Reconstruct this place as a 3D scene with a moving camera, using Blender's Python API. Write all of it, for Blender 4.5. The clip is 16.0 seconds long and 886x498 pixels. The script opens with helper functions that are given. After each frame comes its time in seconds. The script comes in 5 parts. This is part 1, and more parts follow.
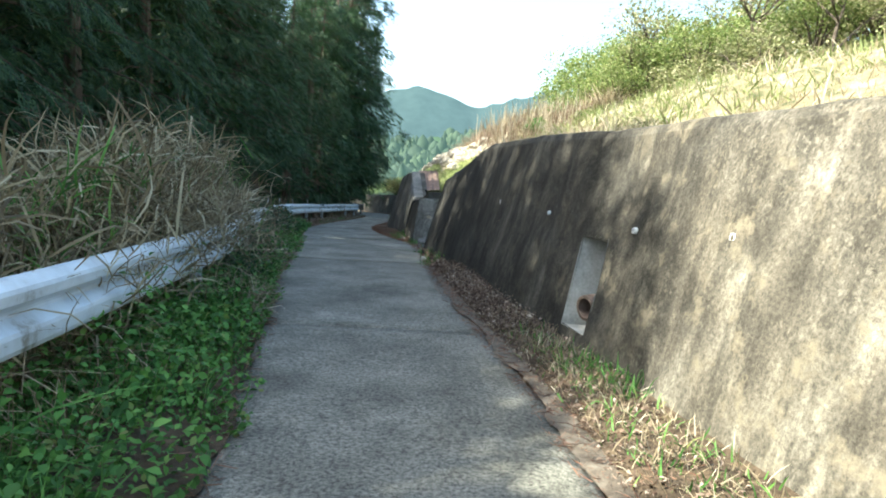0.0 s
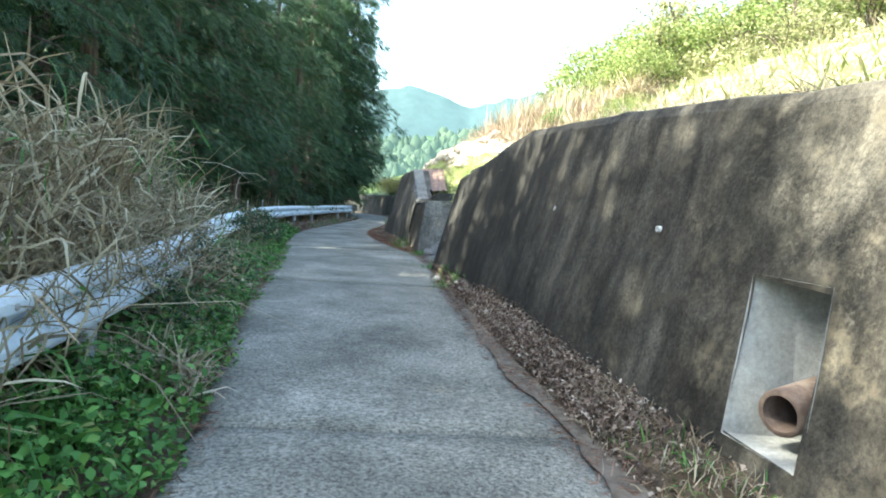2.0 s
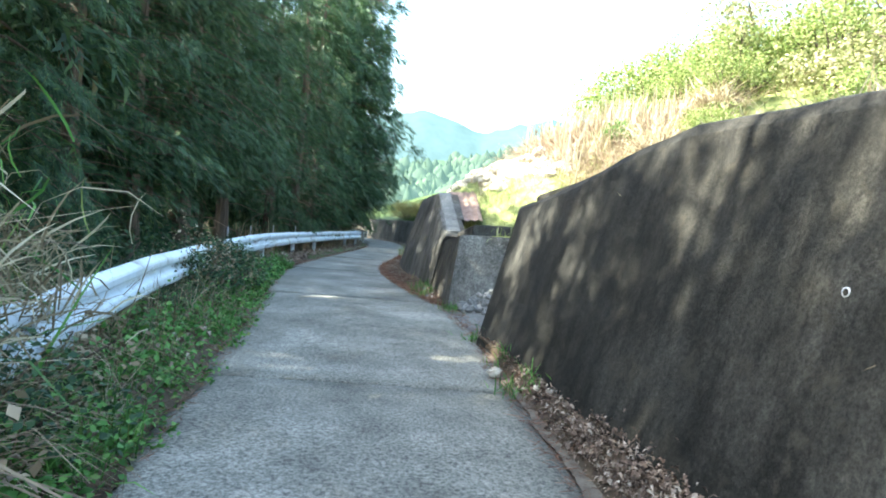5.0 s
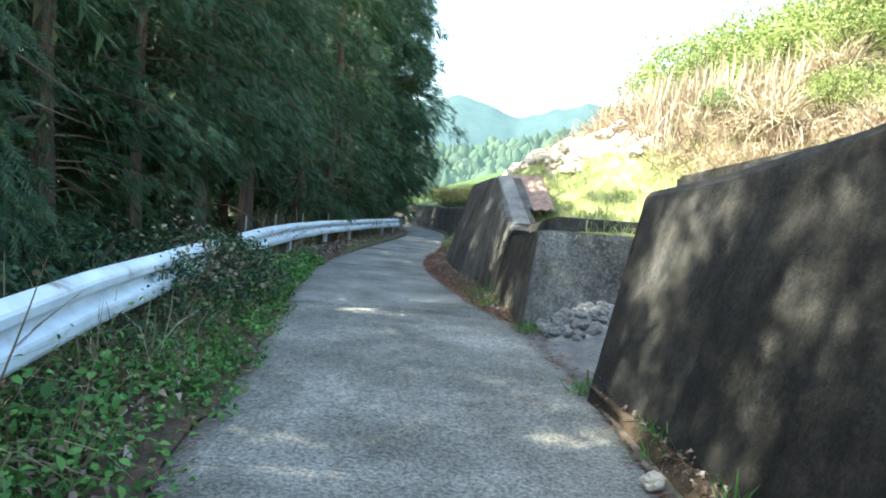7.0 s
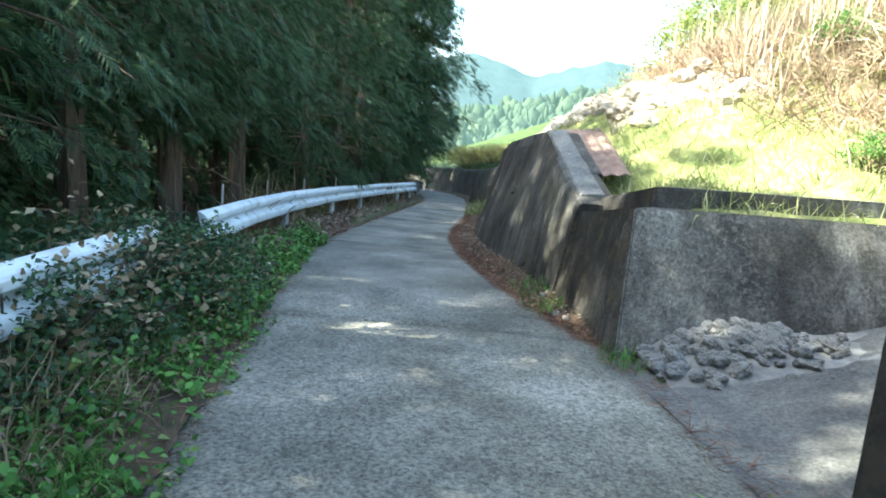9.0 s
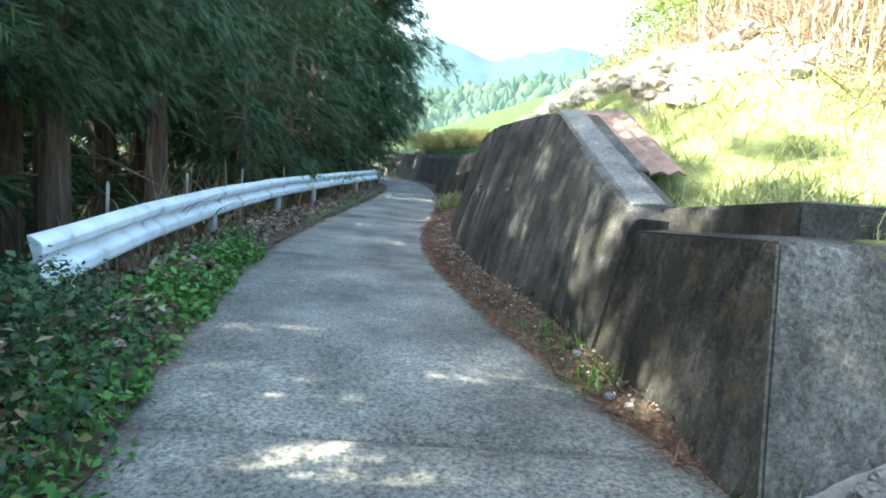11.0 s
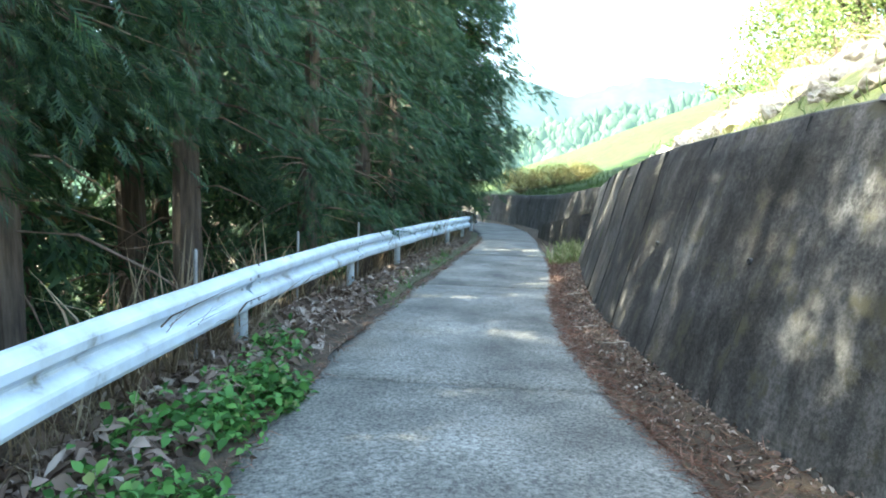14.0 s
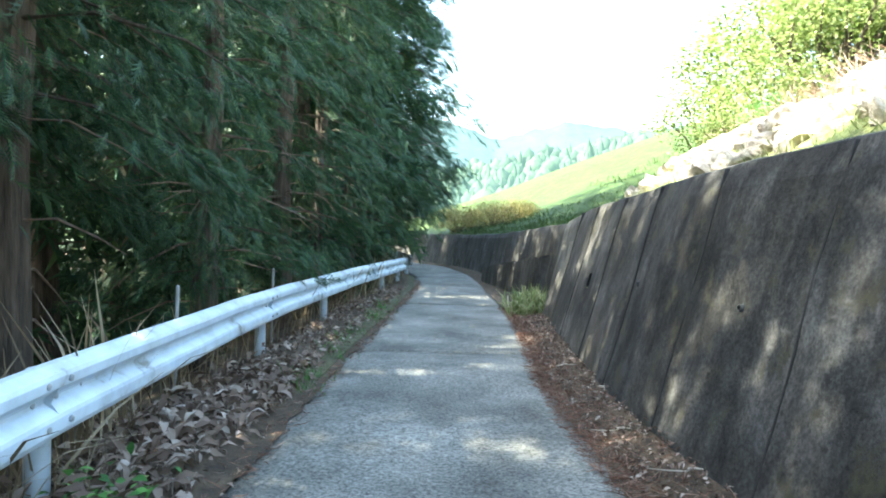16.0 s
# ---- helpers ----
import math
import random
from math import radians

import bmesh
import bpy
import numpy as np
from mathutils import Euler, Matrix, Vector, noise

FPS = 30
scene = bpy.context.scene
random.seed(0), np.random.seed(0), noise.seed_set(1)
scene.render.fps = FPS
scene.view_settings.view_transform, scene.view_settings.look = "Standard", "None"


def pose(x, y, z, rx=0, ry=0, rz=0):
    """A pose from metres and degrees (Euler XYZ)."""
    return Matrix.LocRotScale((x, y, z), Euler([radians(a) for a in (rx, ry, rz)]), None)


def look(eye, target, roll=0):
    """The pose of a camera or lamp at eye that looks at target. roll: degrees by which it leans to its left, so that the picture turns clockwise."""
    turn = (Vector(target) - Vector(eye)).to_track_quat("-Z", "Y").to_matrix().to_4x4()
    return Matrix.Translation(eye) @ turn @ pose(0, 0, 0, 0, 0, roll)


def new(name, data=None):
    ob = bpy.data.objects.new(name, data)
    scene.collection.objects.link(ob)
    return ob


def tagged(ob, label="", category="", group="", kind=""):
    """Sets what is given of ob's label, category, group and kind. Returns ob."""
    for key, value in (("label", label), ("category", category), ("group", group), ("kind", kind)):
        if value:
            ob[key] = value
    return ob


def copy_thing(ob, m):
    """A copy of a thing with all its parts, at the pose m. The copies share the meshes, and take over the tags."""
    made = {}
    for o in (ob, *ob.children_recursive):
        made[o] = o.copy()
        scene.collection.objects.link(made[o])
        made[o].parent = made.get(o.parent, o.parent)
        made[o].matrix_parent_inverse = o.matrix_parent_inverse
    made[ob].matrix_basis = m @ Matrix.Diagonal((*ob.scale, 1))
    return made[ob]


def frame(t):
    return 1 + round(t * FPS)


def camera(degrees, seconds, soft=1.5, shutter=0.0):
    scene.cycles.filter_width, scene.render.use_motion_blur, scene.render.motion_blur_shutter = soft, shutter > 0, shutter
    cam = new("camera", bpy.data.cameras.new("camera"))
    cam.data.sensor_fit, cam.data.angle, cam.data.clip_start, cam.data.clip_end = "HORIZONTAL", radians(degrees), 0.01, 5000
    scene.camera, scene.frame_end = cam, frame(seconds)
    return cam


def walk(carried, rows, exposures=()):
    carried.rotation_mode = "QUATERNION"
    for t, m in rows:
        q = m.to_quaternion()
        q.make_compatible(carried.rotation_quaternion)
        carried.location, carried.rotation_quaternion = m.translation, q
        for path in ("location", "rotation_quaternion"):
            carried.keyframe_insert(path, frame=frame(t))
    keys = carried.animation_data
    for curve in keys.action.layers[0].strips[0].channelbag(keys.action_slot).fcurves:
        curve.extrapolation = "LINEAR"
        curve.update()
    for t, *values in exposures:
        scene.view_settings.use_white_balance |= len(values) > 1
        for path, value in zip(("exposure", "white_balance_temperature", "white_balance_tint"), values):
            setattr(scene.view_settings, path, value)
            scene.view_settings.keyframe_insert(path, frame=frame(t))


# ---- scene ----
cam = camera(69.4, 16.0, soft=1.9)
METRES, EYE, TILT, LEAN, TURN = 18.57, 1.32, 0.0, 0.0, -3.7
ROWS = [
    (0.0, 0.0, 0.0, 0.0, 0.27, -4.75, -3.29),
    (0.5, -0.0109, 0.0317, 0.0007, 0.62, -4.06, -4.82),
    (1.0, -0.0123, 0.0651, 0.0013, 0.24, -2.69, -2.02),
    (1.5, -0.0211, 0.0984, 0.0009, -0.03, -2.63, -3.32),
    (2.0, -0.02, 0.1314, 0.0012, -0.37, -4.74, -3.33),
    (2.5, -0.0289, 0.1631, 0.002, -0.08, -6.05, -3.45),
    (3.0, -0.0308, 0.1952, 0.0031, -0.17, -5.9, -3.66),
    (3.5, -0.0386, 0.227, 0.0034, 0.13, -4.51, -4.04),
    (4.0, -0.0382, 0.2577, 0.005, -0.43, -3.47, -4.96),
    (6.5, -0.0626, 0.4128, 0.007, 2.89, -2.44, -4.58),
    (7.0, -0.0695, 0.4421, 0.0074, 3.6, -4.22, -4.91),
    (7.5, -0.0762, 0.4758, 0.0067, 4.34, -6.24, -4.74),
    (8.0, -0.0836, 0.5048, 0.008, 4.74, -7.52, -5.58),
    (8.5, -0.0874, 0.5381, 0.007, 5.13, -7.58, -4.71),
    (11.0, -0.1114, 0.6886, 0.0093, 1.25, -8.81, -5.0),
    (11.5, -0.1121, 0.7187, 0.0093, -0.25, -8.17, -4.84),
    (12.0, -0.1207, 0.7485, 0.0098, 3.0, -7.63, -3.99),
    (12.5, -0.1201, 0.7789, 0.0101, 2.84, -6.59, -2.89),
    (13.0, -0.1313, 0.807, 0.0083, 8.51, -7.1, -1.21),
    (13.5, -0.1325, 0.8355, 0.0096, 10.61, -7.15, -0.25),
    (14.0, -0.1458, 0.8618, 0.0089, 8.64, -5.64, -1.62),
    (14.5, -0.1511, 0.8897, 0.0081, 6.31, -4.06, -1.66),
    (15.0, -0.1606, 0.9181, 0.007, 4.35, -3.21, -1.86),
    (15.5, -0.1647, 0.9467, 0.0072, 2.87, -2.51, -1.57),
    (16.0, -0.1725, 0.977, 0.0062, 2.09, -1.92, -1.77),
]
SHOTS = [(t, pose(0, 0, EYE, TILT, LEAN, TURN) @ pose(METRES * x, METRES * y, METRES * z, 90 + pitch, roll, yaw)) for t, x, y, z, yaw, pitch, roll in ROWS]
walk(cam, SHOTS, exposures=[(0.0, 2.05, 6500, -1), (1.5, 2.65, 6500, -1), (3.5, 3.4, 6500, -1), (7.0, 2.9, 6500, -1), (11.0, 3.22, 6500, -1), (13.5, 3.65, 6500, -1), (16.0, 3.58, 6500, -1)])

# ---- light ----
SUN = Vector((-0.68, -0.06, 0.73)).normalized()
world = bpy.data.worlds.new("sky")
scene.world = world
world.use_nodes = True
wt = world.node_tree
sky = wt.nodes.new("ShaderNodeTexSky")
sky.sky_type = "NISHITA"
sky.sun_disc = False
sky.sun_elevation = math.asin(SUN.z)
sky.sun_rotation = math.atan2(SUN.x, SUN.y)
sky.air_density = 1.2
sky.dust_density = 2.5
wt.nodes["Background"].inputs[1].default_value = 0.13
wt.links.new(sky.outputs[0], wt.nodes["Background"].inputs[0])
lamp = bpy.data.lights.new("sun", "SUN")
lamp.energy, lamp.angle, lamp.color = 5.0, radians(0.6), (1.0, 0.94, 0.84)
sun = new("sun", lamp)
sun.matrix_world = look(SUN * 50, (0, 0, 0))


# ---- materials ----
def nodes_of(name):
    m = bpy.data.materials.new(name)
    m.use_nodes = True
    t = m.node_tree
    return m, t, t.nodes["Principled BSDF"]


def noise_tex(t, scale, detail=4.0, rough=0.55, stretch=(1, 1, 1), dist=0.0):
    c = t.nodes.new("ShaderNodeTexCoord")
    mp = t.nodes.new("ShaderNodeMapping")
    mp.inputs["Scale"].default_value = stretch
    n = t.nodes.new("ShaderNodeTexNoise")
    n.inputs["Scale"].default_value, n.inputs["Detail"].default_value = scale, detail
    n.inputs["Roughness"].default_value, n.inputs["Distortion"].default_value = rough, dist
    t.links.new(c.outputs["Object"], mp.inputs["Vector"])
    t.links.new(mp.outputs[0], n.inputs["Vector"])
    return n.outputs["Fac"]


def ramp(t, fac, stops):
    r = t.nodes.new("ShaderNodeValToRGB")
    e = r.color_ramp.elements
    while len(e) < len(stops):
        e.new(0.5)
    for k, (p, c) in zip(e, stops):
        k.position, k.color = p, (*c, 1) if len(c) == 3 else c
    t.links.new(fac, r.inputs[0])
    return r.outputs[0]


def mixed(t, fac, a, b, mode="MIX"):
    m = t.nodes.new("ShaderNodeMix")
    m.data_type, m.blend_type = "RGBA", mode
    for sock, v in ((m.inputs[0], fac), (m.inputs[6], a), (m.inputs[7], b)):
        if isinstance(v, (int, float)):
            sock.default_value = v
        elif isinstance(v, tuple):
            sock.default_value = (*v, 1)
        else:
            t.links.new(v, sock)
    return m.outputs[2]


def bump(t, b, height, strength=0.4, dist=0.02):
    n = t.nodes.new("ShaderNodeBump")
    n.inputs["Strength"].default_value, n.inputs["Distance"].default_value = strength, dist
    t.links.new(height, n.inputs["Height"])
    t.links.new(n.outputs[0], b.inputs["Normal"])


def grey(v):
    return (v, v, v)


def concrete(name, dark, mid, light, stain=0.55, moss=None, lichen=0.0, grain=0.7, algae=None, blotch=0.0):
    """Weathered concrete: broad patches, streaks that run down the face, fine pits."""
    m, t, b = nodes_of(name)
    base = ramp(t, noise_tex(t, 1.1, 6, 0.65), [(0.3, dark), (0.5, mid), (0.72, light)])
    streak = ramp(t, noise_tex(t, 2.6, 5, 0.6, (2.2, 2.2, 0.16), 0.4), [(0.38, grey(0.0)), (0.62, grey(1.0))])
    c = mixed(t, stain, base, mixed(t, streak, tuple(0.55 * v for v in dark), base))
    fine = noise_tex(t, 42, 6, 0.82)
    c = mixed(t, grain, c, ramp(t, fine, [(0.38, grey(0.25)), (0.62, grey(1.3))]), "MULTIPLY")
    lich = ramp(t, noise_tex(t, 26, 6, 0.75), [(0.52, grey(0)), (0.6, grey(1))])
    c = mixed(t, mixed(t, 1.0, lich, ramp(t, noise_tex(t, 1.7, 3), [(0.4, grey(0)), (0.65, grey(lichen))]), "MULTIPLY"), c, light)
    c = mixed(t, 0.45, c, ramp(t, noise_tex(t, 6.5, 7, 0.75), [(0.3, grey(0.45)), (0.62, grey(1.0))]), "MULTIPLY")
    if blotch:
        pits = ramp(t, noise_tex(t, 13, 5, 0.6), [(0.60, grey(0)), (0.66, grey(0.6))])
        c = mixed(t, pits, c, mixed(t, 1.0, c, grey(0.35), "MULTIPLY"))
        ragged = ramp(t, noise_tex(t, 2.3, 10, 0.78, (1, 1, 0.6), 0.5), [(0.50, grey(0)), (0.55, grey(blotch))])
        c = mixed(t, ragged, c, mixed(t, 1.0, c, (0.74, 0.72, 0.69), "MULTIPLY"))
        spread = ramp(t, noise_tex(t, 0.75, 8, 0.72, (1, 1, 0.7), 0.6), [(0.42, grey(0)), (0.56, grey(blotch))])
        c = mixed(t, spread, c, mixed(t, 1.0, c, (0.36, 0.335, 0.30), "MULTIPLY"))
        rust = ramp(t, noise_tex(t, 1.3, 7, 0.7, (1, 1, 0.5)), [(0.60, grey(0)), (0.74, grey(0.75 * blotch))])
        c = mixed(t, rust, c, (0.072, 0.054, 0.036))
    if moss:
        spot = ramp(t, noise_tex(t, 4.5, 5, 0.7), [(0.55, grey(0)), (0.66, grey(1))])
        c = mixed(t, spot, c, moss)
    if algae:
        # black algae and coloured-in shade replace the dry lichen along the wall, border ragged
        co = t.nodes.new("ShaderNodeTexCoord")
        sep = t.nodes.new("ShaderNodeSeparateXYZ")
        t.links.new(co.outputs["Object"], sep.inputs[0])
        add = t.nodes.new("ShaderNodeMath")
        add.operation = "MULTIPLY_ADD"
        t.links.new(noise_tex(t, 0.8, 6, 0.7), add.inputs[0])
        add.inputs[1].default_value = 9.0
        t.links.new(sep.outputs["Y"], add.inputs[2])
        # first darkening starts where the tree shade begins on the wall
        algae_shade = t.nodes.new("ShaderNodeMapRange")
        algae_shade.inputs["From Min"].default_value, algae_shade.inputs["From Max"].default_value = algae[0] + 3.2, algae[1] + 5.0
        t.links.new(add.outputs[0], algae_shade.inputs["Value"])
        c = mixed(t, algae_shade.outputs[0], c, mixed(t, 1.0, c, (0.38, 0.39, 0.405), "MULTIPLY"))
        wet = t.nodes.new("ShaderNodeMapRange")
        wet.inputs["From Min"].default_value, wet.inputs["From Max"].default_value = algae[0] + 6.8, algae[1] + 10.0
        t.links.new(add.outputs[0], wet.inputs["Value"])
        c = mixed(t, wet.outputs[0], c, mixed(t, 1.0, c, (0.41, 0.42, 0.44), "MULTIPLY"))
    t.links.new(c, b.inputs["Base Color"])
    b.inputs["Roughness"].default_value = 0.92
    b.inputs["Specular IOR Level"].default_value = 0.25
    bump(t, b, mixed(t, 0.5, fine, noise_tex(t, 9, 5, 0.65)), 0.55, 0.02)
    return m


def plain(name, stops, scale=6.0, rough=0.85, relief=0.3, metal=0.0, stretch=(1, 1, 1), depth=0.01):
    m, t, b = nodes_of(name)
    f = noise_tex(t, scale, 6, 0.65, stretch)
    t.links.new(ramp(t, f, stops), b.inputs["Base Color"])
    b.inputs["Roughness"].default_value, b.inputs["Metallic"].default_value = rough, metal
    b.inputs["Specular IOR Level"].default_value = 0.3
    bump(t, b, noise_tex(t, scale * 5, 5, 0.65, stretch), relief, depth)
    return m


def leafy(name, stops, thin=0.35, rough=0.6):
    """Leaves: each leaf its own tint, some light passing through."""
    m, t, b = nodes_of(name)
    g = t.nodes.new("ShaderNodeNewGeometry")
    col = ramp(t, g.outputs["Random Per Island"], stops)
    col = mixed(t, 0.35, col, ramp(t, noise_tex(t, 0.7, 3), [(0.3, grey(0.35)), (0.7, grey(1.0))]), "MULTIPLY")
    t.links.new(col, b.inputs["Base Color"])
    b.inputs["Roughness"].default_value = rough
    b.inputs["Specular IOR Level"].default_value = 0.3
    tr = t.nodes.new("ShaderNodeBsdfTranslucent")
    t.links.new(col, tr.inputs[0])
    mx = t.nodes.new("ShaderNodeMixShader")
    mx.inputs[0].default_value = thin
    t.links.new(b.outputs[0], mx.inputs[1])
    t.links.new(tr.outputs[0], mx.inputs[2])
    t.links.new(mx.outputs[0], t.nodes["Material Output"].inputs[0])
    return m


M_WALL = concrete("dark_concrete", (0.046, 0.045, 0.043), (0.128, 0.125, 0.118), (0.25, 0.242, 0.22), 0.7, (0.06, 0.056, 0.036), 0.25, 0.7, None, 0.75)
M_WALL_MOSS = concrete("mossy_dark_concrete", (0.042, 0.040, 0.034), (0.115, 0.110, 0.100), (0.25, 0.24, 0.21), 0.7, (0.062, 0.051, 0.030), 0.35, 0.7, None, 0.9)
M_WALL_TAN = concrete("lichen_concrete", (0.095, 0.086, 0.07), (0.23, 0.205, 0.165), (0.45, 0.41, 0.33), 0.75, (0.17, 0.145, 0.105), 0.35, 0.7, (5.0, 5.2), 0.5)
M_SEAM = plain("black_algae", [(0.3, (0.018, 0.018, 0.017)), (0.7, (0.045, 0.043, 0.040))], 12, 0.95, 0.5)
M_LICHEN = concrete("lichen_grey_concrete", (0.07, 0.068, 0.062), (0.19, 0.186, 0.172), (0.40, 0.39, 0.36), 0.6, None, 0.4, 0.8, None, 0.55)
M_CAP = concrete("pale_concrete", (0.10, 0.10, 0.096), (0.19, 0.187, 0.176), (0.30, 0.292, 0.275), 0.3, None, 0.3, 0.8)
M_ROAD = concrete("road_concrete", (0.12, 0.116, 0.098), (0.225, 0.217, 0.185), (0.36, 0.346, 0.30), 0.0, None, 0.0, 1.0)
M_APRON = concrete("apron_concrete", (0.09, 0.09, 0.088), (0.15, 0.15, 0.145), (0.22, 0.22, 0.21), 0.3)
M_SOIL = plain("forest_soil", [(0.3, (0.035, 0.026, 0.018)), (0.55, (0.085, 0.06, 0.038)), (0.75, (0.16, 0.115, 0.07))], 7, 0.95, 0.8, depth=0.03)
M_DUST = plain("trodden_dust", [(0.3, (0.07, 0.055, 0.042)), (0.5, (0.13, 0.105, 0.082)), (0.7, (0.19, 0.165, 0.135))], 9, 0.95, 0.8, depth=0.02)
M_BANK = plain("bank_thatch", [(0.36, (0.075, 0.08, 0.035)), (0.45, (0.17, 0.145, 0.08)), (0.55, (0.26, 0.215, 0.135)), (0.7, (0.38, 0.325, 0.22))], 3.5, 0.95, 0.8, depth=0.05)
M_MEADOW = plain("meadow_ground", [(0.34, (0.075, 0.095, 0.03)), (0.46, (0.14, 0.16, 0.055)), (0.6, (0.22, 0.22, 0.09)), (0.75, (0.34, 0.31, 0.17))], 1.6, 0.95, 0.8, depth=0.05)
M_SCREE = plain("broken_rock_slope", [(0.34, (0.12, 0.11, 0.06)), (0.44, (0.32, 0.28, 0.20)), (0.6, (0.46, 0.41, 0.33)), (0.8, (0.58, 0.53, 0.45))], 2.4, 0.95, 1.0, depth=0.08)
M_RAIL = plain("white_rail_paint", [(0.30, (0.22, 0.21, 0.18)), (0.39, (0.50, 0.55, 0.59)), (0.55, (0.62, 0.69, 0.75)), (0.75, (0.70, 0.77, 0.82))], 3, 0.45, 0.1)
M_STEEL = plain("galvanised_steel", [(0.3, (0.30, 0.31, 0.32)), (0.7, (0.48, 0.49, 0.5))], 14, 0.5, 0.15, 0.7)
M_RUST = plain("rusty_iron", [(0.3, (0.09, 0.055, 0.042)), (0.5, (0.17, 0.11, 0.088)), (0.75, (0.27, 0.19, 0.155))], 7, 0.85, 0.4)
M_PIPE = plain("brown_iron", [(0.3, (0.05, 0.036, 0.03)), (0.5, (0.12, 0.085, 0.07)), (0.75, (0.24, 0.19, 0.16))], 9, 0.8, 0.4)
M_BARK = plain("cypress_bark", [(0.3, (0.036, 0.028, 0.022)), (0.5, (0.085, 0.064, 0.048)), (0.75, (0.17, 0.135, 0.105))], 5, 0.92, 0.8, 0, (3, 3, 0.3), 0.03)
M_TWIG = plain("dead_twig", [(0.3, (0.11, 0.075, 0.055)), (0.6, (0.20, 0.145, 0.11)), (0.8, (0.30, 0.24, 0.20))], 8, 0.9, 0.5)
M_ROCK = plain("pale_rock", [(0.32, (0.20, 0.16, 0.11)), (0.43, (0.42, 0.365, 0.29)), (0.6, (0.55, 0.49, 0.40)), (0.8, (0.64, 0.59, 0.51))], 3, 0.9, 0.8, depth=0.04)
M_STONE = plain("grey_stone", [(0.3, (0.08, 0.08, 0.08)), (0.5, (0.16, 0.158, 0.15)), (0.75, (0.28, 0.275, 0.265))], 6, 0.85, 0.5)
M_CYPRESS = leafy("cypress_leaf", [(0.0, (0.020, 0.050, 0.026)), (0.5, (0.038, 0.086, 0.040)), (0.85, (0.064, 0.128, 0.050)), (0.97, (0.11, 0.17, 0.06)), (1.0, (0.13, 0.085, 0.045))], 0.3)
M_WEED = leafy("weed_leaf", [(0.0, (0.035, 0.10, 0.02)), (0.5, (0.09, 0.235, 0.05)), (0.9, (0.16, 0.33, 0.075)), (1.0, (0.22, 0.24, 0.08))], 0.3)
M_BUSH = leafy("bush_leaf", [(0.0, (0.10, 0.15, 0.04)), (0.5, (0.19, 0.25, 0.075)), (0.85, (0.29, 0.33, 0.12)), (1.0, (0.40, 0.40, 0.20))], 0.4)
M_GOLD = leafy("golden_leaf", [(0.0, (0.13, 0.14, 0.04)), (0.5, (0.26, 0.235, 0.075)), (0.8, (0.38, 0.28, 0.11)), (1.0, (0.50, 0.43, 0.22))], 0.4)
M_SCRUB = leafy("scrub_leaf", [(0.0, (0.12, 0.14, 0.05)), (0.5, (0.24, 0.26, 0.11)), (0.8, (0.38, 0.36, 0.20)), (1.0, (0.52, 0.46, 0.32))], 0.35)
M_STRAW = leafy("dry_reed", [(0.0, (0.12, 0.085, 0.05)), (0.4, (0.22, 0.165, 0.10)), (0.8, (0.36, 0.28, 0.18)), (1.0, (0.50, 0.42, 0.29))], 0.25)
M_FALLEN = leafy("fallen_reed", [(0.0, (0.10, 0.062, 0.04)), (0.4, (0.20, 0.135, 0.09)), (0.8, (0.31, 0.225, 0.16)), (1.0, (0.48, 0.40, 0.31))], 0.2)
# same dry grass as dry_reed, lightened to put the hillside's sunlight into the colour
M_HAY = leafy("sunlit_hay", [(0.0, (0.20, 0.15, 0.09)), (0.4, (0.34, 0.275, 0.18)), (0.8, (0.47, 0.40, 0.28)), (1.0, (0.60, 0.55, 0.43))], 0.25)
M_GRASS = leafy("green_grass", [(0.0, (0.17, 0.22, 0.07)), (0.5, (0.27, 0.31, 0.12)), (0.8, (0.38, 0.39, 0.18)), (1.0, (0.52, 0.48, 0.30))], 0.3)
M_FRESH = leafy("lush_grass", [(0.0, (0.022, 0.050, 0.008)), (0.5, (0.038, 0.074, 0.013)), (0.85, (0.060, 0.095, 0.02)), (1.0, (0.11, 0.12, 0.045))], 0.3)
M_LITTER = leafy("dead_leaf", [(0.0, (0.07, 0.045, 0.034)), (0.5, (0.17, 0.115, 0.085)), (0.8, (0.30, 0.225, 0.175)), (1.0, (0.50, 0.43, 0.36))], 0.1, 0.8)


M_REED = leafy("reed_leaf", [(0.0, (0.11, 0.085, 0.05)), (0.45, (0.25, 0.205, 0.125)), (0.85, (0.42, 0.365, 0.235)), (1.0, (0.60, 0.55, 0.40))], 0.35)
M_DRY = leafy("pale_dead_leaf", [(0.0, (0.10, 0.064, 0.044)), (0.5, (0.21, 0.148, 0.108)), (0.85, (0.33, 0.25, 0.195)), (1.0, (0.50, 0.42, 0.35))], 0.15, 0.8)
M_GREEN = plain("fresh_meadow", [(0.32, (0.014, 0.032, 0.005)), (0.46, (0.023, 0.046, 0.008)), (0.6, (0.034, 0.057, 0.011)), (0.8, (0.055, 0.072, 0.02))], 1.6, 0.95, 0.8, depth=0.05)
M_NEEDLE = leafy("red_needle", [(0.0, (0.10, 0.045, 0.028)), (0.5, (0.22, 0.11, 0.072)), (0.9, (0.34, 0.20, 0.14)), (1.0, (0.42, 0.32, 0.25))], 0.1, 0.85)


